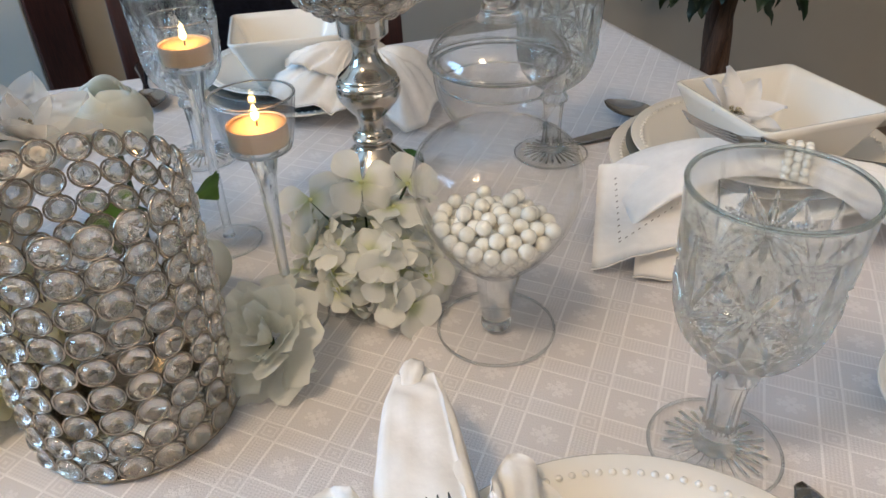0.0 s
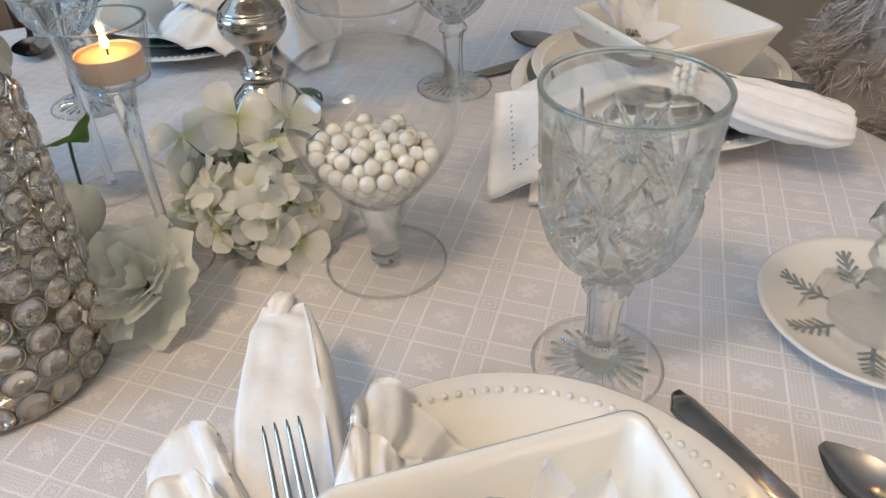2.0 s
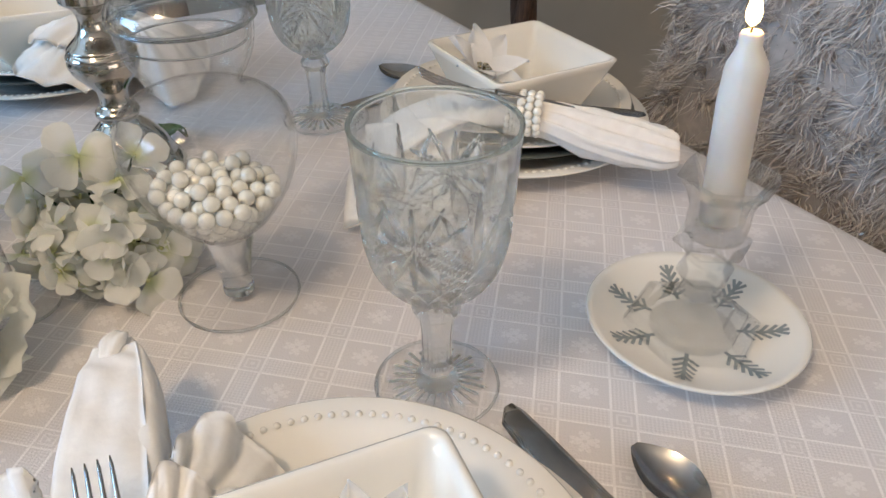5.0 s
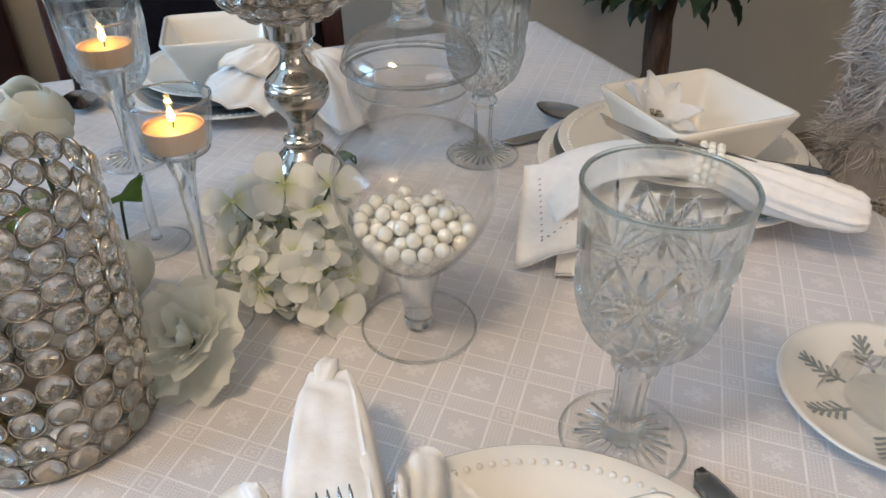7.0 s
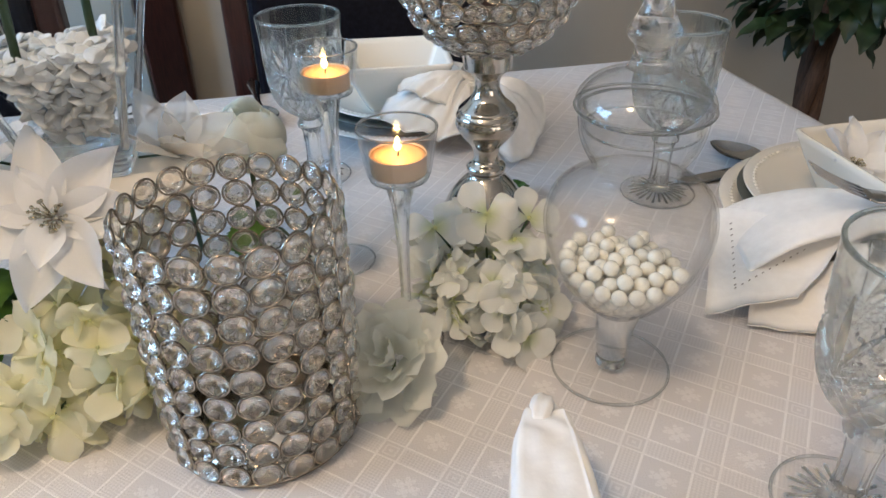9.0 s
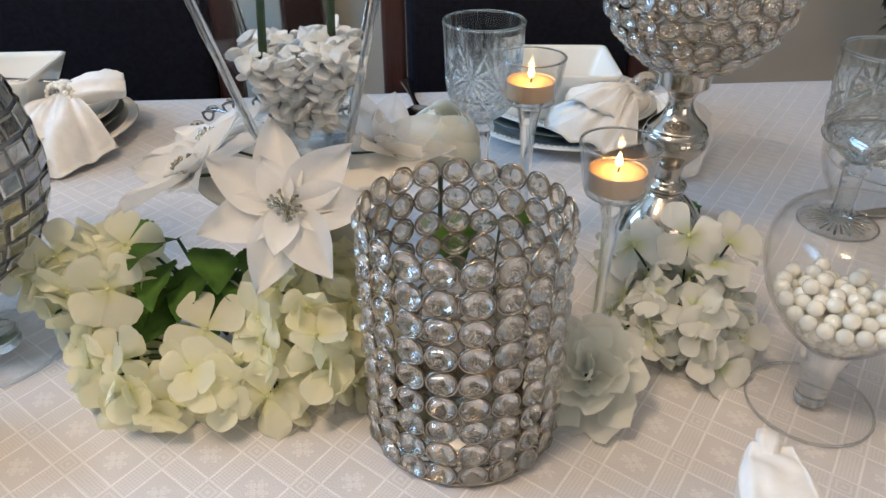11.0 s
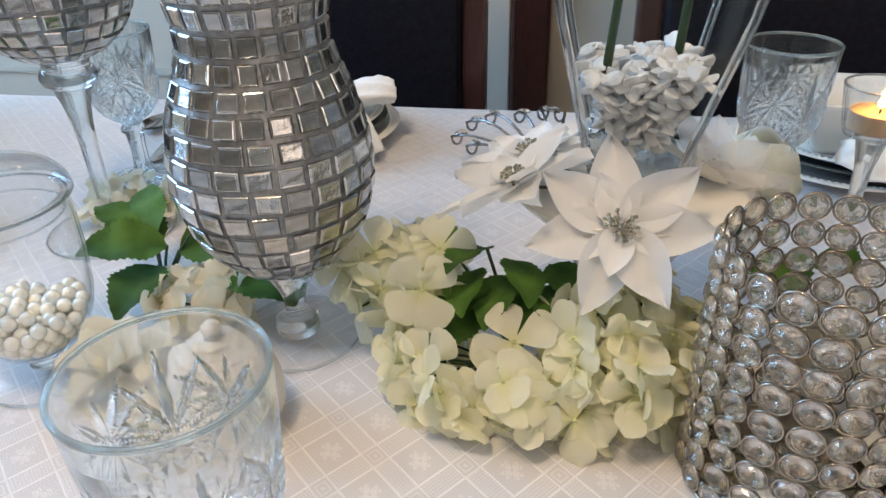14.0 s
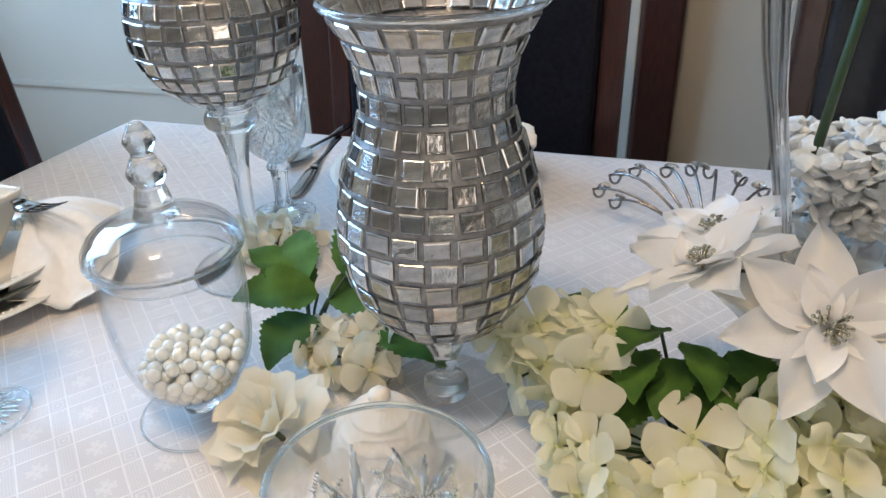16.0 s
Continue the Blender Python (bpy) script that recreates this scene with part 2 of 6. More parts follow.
M_HYD_WHITE = petal_mat("white_hydrangea_petal", (0.80, 0.81, 0.77), (0.87, 0.88, 0.86), (0.85, 0.87, 0.79), eye=(0.52, 0.58, 0.20), reach=0.0100, tint=0.08)
M_HYD_PALE = petal_mat("pale_hydrangea_petal", (0.81, 0.82, 0.70), (0.88, 0.885, 0.79), (0.89, 0.90, 0.68), eye=(0.74, 0.75, 0.42), tint=0.08, glow=0.48)
M_WHITE_PETAL = petal_mat("white_satin_petal", (0.85, 0.86, 0.87), (0.90, 0.91, 0.92), (0.86, 0.87, 0.87), glow=0.32)
M_ORGANZA = petal_mat("sheer_organza_petal", (0.86, 0.85, 0.83), (0.90, 0.90, 0.88), (0.86, 0.85, 0.82), glow=0.4)
_on = M_ORGANZA.node_tree
_ot, _om = _on.nodes.new("ShaderNodeBsdfTransparent"), _on.nodes.new("ShaderNodeMixShader")
_om.inputs[0].default_value = 0.45
_on.links.new(_on.nodes["Material Output"].inputs[0].links[0].from_socket, _om.inputs[1])
_on.links.new(_ot.outputs[0], _om.inputs[2])
_on.links.new(_om.outputs[0], _on.nodes["Material Output"].inputs[0])
M_ROSE = petal_mat("pale_rose_petal", (0.81, 0.825, 0.78), (0.885, 0.89, 0.86), (0.86, 0.875, 0.80), glow=0.5)
M_ROSE_CREAM = petal_mat("cream_rose_petal", (0.84, 0.82, 0.72), (0.90, 0.88, 0.80), (0.88, 0.84, 0.68), glow=0.4)
M_EYE = plain("flower_eye_green", (0.52, 0.55, 0.24), (0.68, 0.70, 0.40), 0.6)
M_LEAF = plain("fabric_leaf_green", (0.030, 0.080, 0.014), (0.075, 0.160, 0.028), 0.70, 50, bumpy=0.4, spec=0.2, random_tint=0.25)
M_LEAF_DARK = plain("dark_house_plant_leaf", (0.010, 0.022, 0.008), (0.028, 0.055, 0.018), 0.45, 40, bumpy=0.3, random_tint=0.35)
M_STEM = plain("plant_stem_green", (0.022, 0.050, 0.018), (0.045, 0.085, 0.03), 0.5)
M_GLITTER = plain("glitter_stamen", (0.42, 0.38, 0.28), (0.72, 0.68, 0.55), 0.2, 200, metal=0.9)
M_WAX = plain("candle_wax", (0.66, 0.62, 0.57), (0.72, 0.68, 0.63), 0.4, 30)
M_WAX.node_tree.nodes["Principled BSDF"].inputs["Subsurface Weight"].default_value = 0.4
M_WAX.node_tree.nodes["Principled BSDF"].inputs["Subsurface Radius"].default_value = (0.02, 0.012, 0.006)
# white wax, with the flame's orange glow put into its colour
M_TEAWAX = plain("glow_tinted_tealight_wax", (0.84, 0.46, 0.19), (0.88, 0.52, 0.25), 0.35, 30)
# the cup is tinted amber as well, to carry the same glow
M_TIN = plain("glow_tinted_tealight_cup", (0.70, 0.50, 0.33), (0.80, 0.60, 0.42), 0.30, 40)
M_FLAME, _fnt, _fn, _fl, _fp = mat("flame")
_fn.remove(_fp)
_fe, _ft, _fa = _fn.new("ShaderNodeEmission"), _fn.new("ShaderNodeBsdfTransparent"), _fn.new("ShaderNodeAddShader")
_fe.inputs[0].default_value, _fe.inputs[1].default_value = (1.0, 0.66, 0.26, 1), 7
_fl.new(_fe.outputs[0], _fa.inputs[0])
_fl.new(_ft.outputs[0], _fa.inputs[1])
_fl.new(_fa.outputs[0], _fn["Material Output"].inputs[0])
M_WICK = plain("burnt_wick", (0.02, 0.018, 0.015), (0.05, 0.04, 0.03), 0.9)
M_MARK = plain("blue_grey_glaze_paint", (0.19, 0.225, 0.225), (0.28, 0.31, 0.31), 0.3)
M_WOOD = plain("dark_mahogany", (0.022, 0.007, 0.005), (0.058, 0.017, 0.011), 0.30, 30, bumpy=0.1, stretch=(14, 14, 1), coat=0.12)
M_LEATHER = plain("black_leather", (0.005, 0.005, 0.008), (0.010, 0.010, 0.016), 0.45, 160, bumpy=0.2, spec=0.10)
M_FURBASE = plain("fur_backing", (0.40, 0.37, 0.35), (0.54, 0.50, 0.47), 0.9, 80)
M_WALL = plain("beige_wall_paint", (0.47, 0.435, 0.365), (0.52, 0.48, 0.405), 0.8, 3, bumpy=0.03)
M_WALL_LIGHT = plain("pale_wall_paint", (0.52, 0.53, 0.51), (0.58, 0.58, 0.56), 0.7, 3, bumpy=0.03)
M_CEIL = plain("ceiling_white", (0.74, 0.73, 0.70), (0.80, 0.79, 0.76), 0.9, 4)
M_FLOOR = plain("brown_floor", (0.16, 0.11, 0.075), (0.26, 0.19, 0.13), 0.45, 6, stretch=(1, 12, 1))
M_BARK = plain("brown_bark", (0.06, 0.036, 0.025), (0.13, 0.075, 0.05), 0.85, 30, bumpy=0.5, stretch=(8, 8, 1))
M_POT = plain("dark_planter", (0.05, 0.04, 0.035), (0.09, 0.07, 0.06), 0.5)
M_CERAMIC = plain("cream_ceramic", (0.74, 0.69, 0.62), (0.80, 0.76, 0.69), 0.35, 12)

# ---- mesh helpers ----


def pydata(name, verts, faces, material, smooth=True):
    me = bpy.data.meshes.new(name)
    me.from_pydata([tuple(v) for v in verts], [], faces)
    me.materials.append(material)
    if smooth:
        me.polygons.foreach_set("use_smooth", [True] * len(me.polygons))
    me.update()
    return me


def from_bm(name, bm, material, smooth=True):
    me = bpy.data.meshes.new(name)
    bmesh.ops.recalc_face_normals(bm, faces=bm.faces)
    bm.to_mesh(me)
    bm.free()
    me.materials.append(material)
    if smooth:
        me.polygons.foreach_set("use_smooth", [True] * len(me.polygons))
    return me


def thing(name, label, category, m=None, group="", kind=""):
    ob = new(name)
    ob.empty_display_size = 0.02
    if m is not None:
        ob.matrix_world = m
    return tagged(ob, label, category, group, kind)


def solo(name, me, label, category, m=None, group="", kind=""):
    ob = new(name, me)
    if m is not None:
        ob.matrix_world = m
    return tagged(ob, label, category, group, kind)


def part(name, me, parent, m=None, label=""):
    """A mesh as one part under a thing or a part; m is its pose in the parent's space."""
    ob = new(name, me)
    ob.parent = parent
    if m is not None:
        ob.matrix_basis = m
    return tagged(ob, label)


def lathe(profile, seg=48, shape=None, close=False):
    """Turn (radius, height) rows about z. shape(r, z, angle) may return another radius. Radius 0 makes a pole."""
    verts, faces, rings = [], [], []
    for r, z in profile:
        if r < 1e-6:
            rings.append([len(verts)])
            verts.append((0, 0, z))
        else:
            rings.append(list(range(len(verts), len(verts) + seg)))
            for i in range(seg):
                a = 2 * math.pi * i / seg
                q = shape(r, z, a) if shape else r
                verts.append((q * math.cos(a), q * math.sin(a), z))
    pairs = list(zip(rings, rings[1:])) + ([(rings[-1], rings[0])] if close else [])
    for a, b in pairs:
        for i in range(seg):
            j = (i + 1) % seg
            if len(a) == 1 and len(b) == 1:
                continue
            if len(a) == 1:
                faces.append((a[0], b[j], b[i]))
            elif len(b) == 1:
                faces.append((a[i], a[j], b[0]))
            else:
                faces.append((a[i], a[j], b[j], b[i]))
    return verts, faces


def smooth_profile(rows, steps=4):
    """Catmull-Rom through (radius, height) rows."""
    p = np.array(rows, float)
    q = np.vstack([p[0], p, p[-1]])
    out = []
    for i in range(1, len(q) - 2):
        for s in range(steps):
            t = s / steps
            a, b, c, d = q[i - 1], q[i], q[i + 1], q[i + 2]
            v = 0.5 * (2 * b + (c - a) * t + (2 * a - 5 * b + 4 * c - d) * t * t + (3 * b - a - 3 * c + d) * t ** 3)
            out.append((max(v[0], 0.0), v[1]))
    out.append(tuple(p[-1]))
    return out


def radius_at(rows, z):
    rs = sorted((b, a) for a, b in rows)
    return float(np.interp(z, [a for a, _ in rs], [b for _, b in rs]))


def shell(rows, wall, floor_z=None):
    """Outer profile up, inner profile down: a vessel with a wall."""
    inner = [(max(r - wall, 0.0005), z) for r, z in reversed(rows) if floor_z is None or z > floor_z]
    if floor_z is not None:
        inner.append((0.0, floor_z))
    return list(rows) + inner


def tube(points, radii, seg=8, cap=True):
    """A round tube along points."""
    pts = [Vector(p) for p in points]
    if isinstance(radii, (int, float)):
        radii = [radii] * len(pts)
    verts, faces = [], []
    ref = Vector((0.13, 0.31, 0.94))
    for i, p in enumerate(pts):
        d = (pts[min(i + 1, len(pts) - 1)] - pts[max(i - 1, 0)]).normalized()
        s = d.cross(ref)
        if s.length < 1e-3:
            s = d.cross(Vector((1, 0, 0)))
        s.normalize()
        w = d.cross(s)
        for k in range(seg):
            a = 2 * math.pi * k / seg
            verts.append(p + (s * math.cos(a) + w * math.sin(a)) * radii[i])
    for i in range(len(pts) - 1):
        for k in range(seg):
            j = (k + 1) % seg
            faces.append((i * seg + k, i * seg + j, (i + 1) * seg + j, (i + 1) * seg + k))
    if cap:
        faces.append(tuple(reversed(range(seg))))
        faces.append(tuple(range((len(pts) - 1) * seg, len(pts) * seg)))
    return verts, faces


def box_mesh(name, lo, hi, material, bevel=0.004, segments=2):
    bm = bmesh.new()
    bmesh.ops.create_cube(bm, size=1)
    for v in bm.verts:
        v.co = Vector([lo[i] + (hi[i] - lo[i]) * (v.co[i] + 0.5) for i in range(3)])
    if bevel:
        bmesh.ops.bevel(bm, geom=bm.edges[:], offset=bevel, segments=segments, affect="EDGES", profile=0.5)
    return from_bm(name, bm, material, smooth=False)


def ball(name, r, material, u=12, v=8):
    bm = bmesh.new()
    bmesh.ops.create_uvsphere(bm, u_segments=u, v_segments=v, radius=r)
    return from_bm(name, bm, material)


def frame_on(pos, normal, spin=0.0, tilt=0.0):
    """A pose at pos with local z along normal."""
    q = Vector(normal).to_track_quat("Z", "Y").to_matrix().to_4x4()
    return Matrix.Translation(pos) @ q @ pose(0, 0, 0, tilt, 0, spin)


def grid_faces(nu, nv):
    return [(i * nv + j, (i + 1) * nv + j, (i + 1) * nv + j + 1, i * nv + j + 1) for i in range(nu - 1) for j in range(nv - 1)]

# ---- the room ----
TX0, TX1, TY0, TY1, TZ = -1.13, 0.545, -0.045, 1.015, 0.75
RX0, RX1, RY0, RY1, RZ = -2.4, 2.3, -2.2, 1.74, 2.5


def boxes_mesh(name, boxes, material):
    bm = bmesh.new()
    for lo, hi in boxes:
        r = bmesh.ops.create_cube(bm, size=1)
        for v in r["verts"]:
            v.co = Vector([lo[i] + (hi[i] - lo[i]) * (v.co[i] + 0.5) for i in range(3)])
    return from_bm(name, bm, material, smooth=False)


T = 0.15
solo("floor", boxes_mesh("floor", [((RX0 - T, RY0 - T, -0.1), (RX1 + T, RY1 + T, 0))], M_FLOOR), "brown wooden floor under the dining table", "floor", kind="structure")
solo("ceiling", boxes_mesh("ceiling", [((RX0 - T, RY0 - T, RZ), (RX1 + T, RY1 + T, RZ + 0.1))], M_CEIL), "plain white ceiling", "ceiling", kind="structure")
solo("wall_north", boxes_mesh("wall_north", [((RX0, RY1, 0), (RX1, RY1 + T, RZ))], M_WALL), "beige painted wall behind the chairs", "wall", kind="structure")
solo("wall_east", boxes_mesh("wall_east", [((RX1, RY0, 0), (RX1 + T, RY1, RZ))], M_WALL), "beige painted wall beside the plant", "wall", kind="structure")
solo("wall_west", boxes_mesh("wall_west", [
    ((RX0 - T, RY0, 0), (RX0, -0.25, RZ)), ((RX0 - T, 1.15, 0), (RX0, RY1, RZ)),
    ((RX0 - T, -0.25, 0), (RX0, 1.15, 1.0)), ((RX0 - T, -0.25, 2.2), (RX0, 1.15, RZ))], M_WALL_LIGHT), "pale painted wall with a window opening", "wall", kind="structure")
# opening made up, out of view, to hold the south fill
solo("wall_south", boxes_mesh("wall_south", [
    ((RX0, RY0 - T, 0), (0.35, RY0, RZ)), ((1.85, RY0 - T, 0), (RX1, RY0, RZ)),
    ((0.35, RY0 - T, 0), (1.85, RY0, 1.0)), ((0.35, RY0 - T, 2.2), (1.85, RY0, RZ))], M_WALL), "beige painted wall with an opening added for the fill light", "wall", kind="structure")
solo("trim", box_mesh("trim", (RX0 + 0.003, RY1 - 0.005, 0.555), (-1.20, RY1 - 0.001, 0.575), M_WALL, 0.004), "pale painted rail along the wall", "trim", kind="structure")
door = thing("door_1", "beige door in a dark mahogany frame", "door", pose(0, 0, 0), kind="structure")
part("door_leaf", box_mesh("door_leaf", (-1.10, RY1 - 0.03, 0.004), (-0.374, RY1 - 0.002, 2.02), M_WALL, 0.004), door)
for a_, b_ in ((-1.185, -1.102), (-0.372, -0.284)):
    part("jamb", box_mesh("jamb", (a_, RY1 - 0.042, 0.002), (b_, RY1 - 0.001, 2.08), M_WOOD, 0.008), door, None, "dark mahogany jamb")
part("lintel", box_mesh("lintel", (-1.185, RY1 - 0.042, 2.085), (-0.284, RY1 - 0.001, 2.17), M_WOOD, 0.008), door, None, "dark mahogany lintel")

# fitting added to go with the unseen warm light; none is known here
lamp = thing("added_lamp_fitting", "unseen lamp fitting added above the warm light", "lamp", pose(-0.58, 0.02, 0))
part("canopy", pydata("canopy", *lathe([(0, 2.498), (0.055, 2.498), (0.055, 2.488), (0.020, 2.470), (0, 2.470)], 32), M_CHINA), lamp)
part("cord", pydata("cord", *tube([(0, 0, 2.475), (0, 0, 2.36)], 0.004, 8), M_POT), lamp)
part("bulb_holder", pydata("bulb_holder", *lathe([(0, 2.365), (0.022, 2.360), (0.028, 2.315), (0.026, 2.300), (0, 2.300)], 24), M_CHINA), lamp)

# ---- table and cloth ----
table = thing("dining_table", "dark wooden dining table under a white cloth", "table")
part("tabletop", box_mesh("tabletop", (TX0 + 0.01, TY0 + 0.01, 0.715), (TX1 - 0.01, TY1 - 0.01, TZ - 0.003), M_WOOD, 0.006), table)
leg_me = box_mesh("leg", (-0.035, -0.035, 0), (0.035, 0.035, 0.715), M_WOOD, 0.005)
for lx in (TX0 + 0.09, TX1 - 0.09):
    for ly in (TY0 + 0.09, TY1 - 0.09):
        part("leg", leg_me, table, pose(lx, ly, 0))


def tablecloth():
    drop, R = 0.22, 0.012
    xs = np.concatenate([np.linspace(TX0 - drop, TX0, 8)[:-1], np.linspace(TX0, TX0 + 0.02, 4)[:-1], np.linspace(TX0 + 0.02, TX1 - 0.02, 90), np.linspace(TX1 - 0.02, TX1, 4)[1:], np.linspace(TX1, TX1 + drop, 8)[1:]])
    ys = np.concatenate([np.linspace(TY0 - drop, TY0, 8)[:-1], np.linspace(TY0, TY0 + 0.02, 4)[:-1], np.linspace(TY0 + 0.02, TY1 - 0.02, 60), np.linspace(TY1 - 0.02, TY1, 4)[1:], np.linspace(TY1, TY1 + drop, 8)[1:]])
    verts = []
    for x in xs:
        for y in ys:
            dx, dy = max(TX0 - x, x - TX1, 0), max(TY0 - y, y - TY1, 0)
            d = max(dx, dy)
            fold = 0.5 * math.sin(x * 23) + 0.5 * math.sin(y * 29 + 1)
            out = min(d, 0.006) + 0.014 * (d / drop) * (1 + fold)
            px = min(max(x, TX0), TX1) + (out if x > TX1 else -out if x < TX0 else 0)
            py = min(max(y, TY0), TY1) + (out if y > TY1 else -out if y < TY0 else 0)
            edge = min(x - TX0, TX1 - x, y - TY0, TY1 - y)
            z = TZ - max(d - 0.004, 0)
            if d == 0:
                z -= 0.003 * max(0, 1 - edge / 0.02) ** 2
                z += 0.0007 * noise.noise(Vector((x * 7, y * 7, 0)))
            verts.append((px, py, z))
    return pydata("tablecloth", verts, grid_faces(len(xs), len(ys)), M_CLOTH)


solo("tablecloth", tablecloth(), "white damask tablecloth woven with diagonal plaid and stars", "tablecloth")

# ---- chairs ----


def dining_chair(m, width=0.46):
    c = thing("dining_chair", "dark mahogany dining chair with black leather back", "chair", m, group="dining chairs")
    w = width / 2
    lean = -5
    for s in (-1, 1):
        part("back_post", box_mesh("back_post", (s * (w - 0.018) - 0.018, -0.018, 0.0), (s * (w - 0.018) + 0.018, 0.018, 1.10), M_WOOD, 0.006), c, pose(0, 0.02, 0, lean))
    part("back_pad", box_mesh("back_pad", (-w + 0.037, -0.028, 0.50), (w - 0.037, 0.016, 1.04), M_LEATHER, 0.014, 3), c, pose(0, 0.02, 0, lean))
    part("top_rail", box_mesh("top_rail", (-w, -0.022, 1.045), (w, 0.022, 1.12), M_WOOD, 0.010), c, pose(0, 0.02, 0, lean))
    part("lower_rail", box_mesh("lower_rail", (-w + 0.037, -0.012, 0.45), (w - 0.037, 0.014, 0.498), M_WOOD, 0.004), c, pose(0, 0.02, 0, lean))
    part("seat", box_mesh("seat", (-w, -0.40, 0.42), (w, 0.0, 0.47), M_LEATHER, 0.015), c)
    for s in (-1, 1):
        part("leg", box_mesh("leg", (s * (w - 0.03) - 0.02, -0.39, 0), (s * (w - 0.03) + 0.02, -0.35, 0.42), M_WOOD, 0.004), c)
    return c


dining_chair(pose(-0.600, 1.075, 0, 0, 0, 0), 0.470)
dining_chair(pose(0.058, 1.060, 0, 0, 0, 0), 0.415)
dining_chair(pose(-1.205, 0.715, 0, 0, 0, 90), 0.46)


def fur_chair():
    c = thing("fur_chair", "armless chair wrapped in shaggy grey-beige faux fur", "chair", pose(0.66, 0.30, 0))
    part("backrest", box_mesh("backrest", (0.0, -0.25, 0.40), (0.09, 0.25, 1.08), M_FURBASE, 0.035, 4), c)
    part("seat", box_mesh("seat", (-0.02, -0.25, 0.36), (0.09, 0.25, 0.43), M_FURBASE, 0.02), c)
    for a in (0.0, 0.07):
        for b in (-0.22, 0.22):
            part("leg", box_mesh("leg", (a, b - 0.018, 0), (a + 0.03, b + 0.018, 0.40), M_WOOD, 0.003), c)
    rnd = random.Random(5)
    verts, faces = [], []
    for i in range(46000):
        pick = rnd.random()
        if pick < 0.72:
            p, nrm = Vector((0.0, rnd.uniform(-0.25, 0.25), rnd.uniform(0.45, 1.08))), Vector((-1, 0, 0))
        elif pick < 0.88:
            p, nrm = Vector((rnd.uniform(0.0, 0.09), 0.25, rnd.uniform(0.45, 1.08))), Vector((0, 1, 0))
        else:
            p, nrm = Vector((rnd.uniform(0.0, 0.09), rnd.uniform(-0.25, 0.25), 1.08)), Vector((0, 0, 1))
        cl = noise.noise_vector(p * 38)
        d = (nrm * 0.75 + Vector((cl.x, cl.y * 1.3, cl.z * 1.2 - 0.15)) * 1.9 + Vector((rnd.gauss(0, .28), rnd.gauss(0, .28), rnd.gauss(0, .28)))).normalized()
        side = d.cross(Vector((rnd.gauss(0, 1), rnd.gauss(0, 1), rnd.gauss(0, 1)))).normalized()
        L, W = rnd.uniform(0.014, 0.034), rnd.uniform(0.0004, 0.0009)
        bend = Vector((rnd.gauss(0, .3), rnd.gauss(0, .5), rnd.gauss(-0.5, .4)))
        base = len(verts)
        q, dd = p - nrm * 0.002, d
        for k, wk in enumerate((1, 0.9, 0.6, 0.1)):
            verts += [q + side * W * wk, q - side * W * wk]
            q = q + dd * (L / 3)
            dd = (dd + bend * 0.35).normalized()
        faces += [(base + 2 * k, base + 2 * k + 1, base + 2 * k + 3, base + 2 * k + 2) for k in range(3)]
    m, nt, n, l, p_ = mat("fur_strand")
    g, r = n.new("ShaderNodeNewGeometry"), n.new("ShaderNodeValToRGB")
    r.color_ramp.elements[0].color, r.color_ramp.elements[1].color = (0.40, 0.365, 0.34, 1), (0.84, 0.79, 0.75, 1)
    l.new(g.outputs["Random Per Island"], r.inputs[0])
    l.new(r.outputs[0], p_.inputs["Base Color"])
    p_.inputs["Roughness"].default_value = 0.7
    part("fur", pydata("fur", verts, faces, m), c, label="long curly grey-beige pile")["kind"] = "stuff"
    # sparse tinsel flecks in the pile
    fl, ff = [], []
    for i in range(70):
        p = Vector((-0.022 - rnd.random() * 0.012, rnd.uniform(-0.25, 0.25), rnd.uniform(0.5, 1.05)))
        a, b = Vector((rnd.gauss(0, 1), rnd.gauss(0, 1), rnd.gauss(0, 1))).normalized() * 0.0014, Vector((rnd.gauss(0, 1), rnd.gauss(0, 1), rnd.gauss(0, 1))).normalized() * 0.0014
        k = len(fl)
        fl += [p - a - b, p + a - b, p + a + b, p - a + b]
        ff.append((k, k + 1, k + 2, k + 3))
    part("tinsel", pydata("tinsel", fl, ff, M_SILVER, False), c, label="silver tinsel flecks")["kind"] = "stuff"


fur_chair()


# ---- leaves, plant ----
def leaf_mesh(L=0.05, W=0.034):
    nu, nv = 27, 7
    verts = []
    for i in range(nu):
        u = i / (nu - 1)
        w = W / 2 * (math.sin(math.pi * u ** 0.75) ** 0.85 + 0.01) * (1 + (0.07 if i % 2 else -0.05))
        for j in range(nv):
            v = j / (nv - 1) * 2 - 1
            z = 0.22 * w * abs(v) + 0.10 * L * math.sin(u * 2.6) - 0.10 * L * u * u + 0.02 * L * math.sin(u * 17) * abs(v)
            verts.append((L * u, w * v, z))
    return pydata("leaf", verts, grid_faces(nu, nv), M_LEAF)


LEAF = [leaf_mesh(0.055, 0.040), leaf_mesh(0.045, 0.030)]
BIGLEAF = leaf_mesh(0.088, 0.044)
BIGLEAF.materials[0] = M_LEAF_DARK


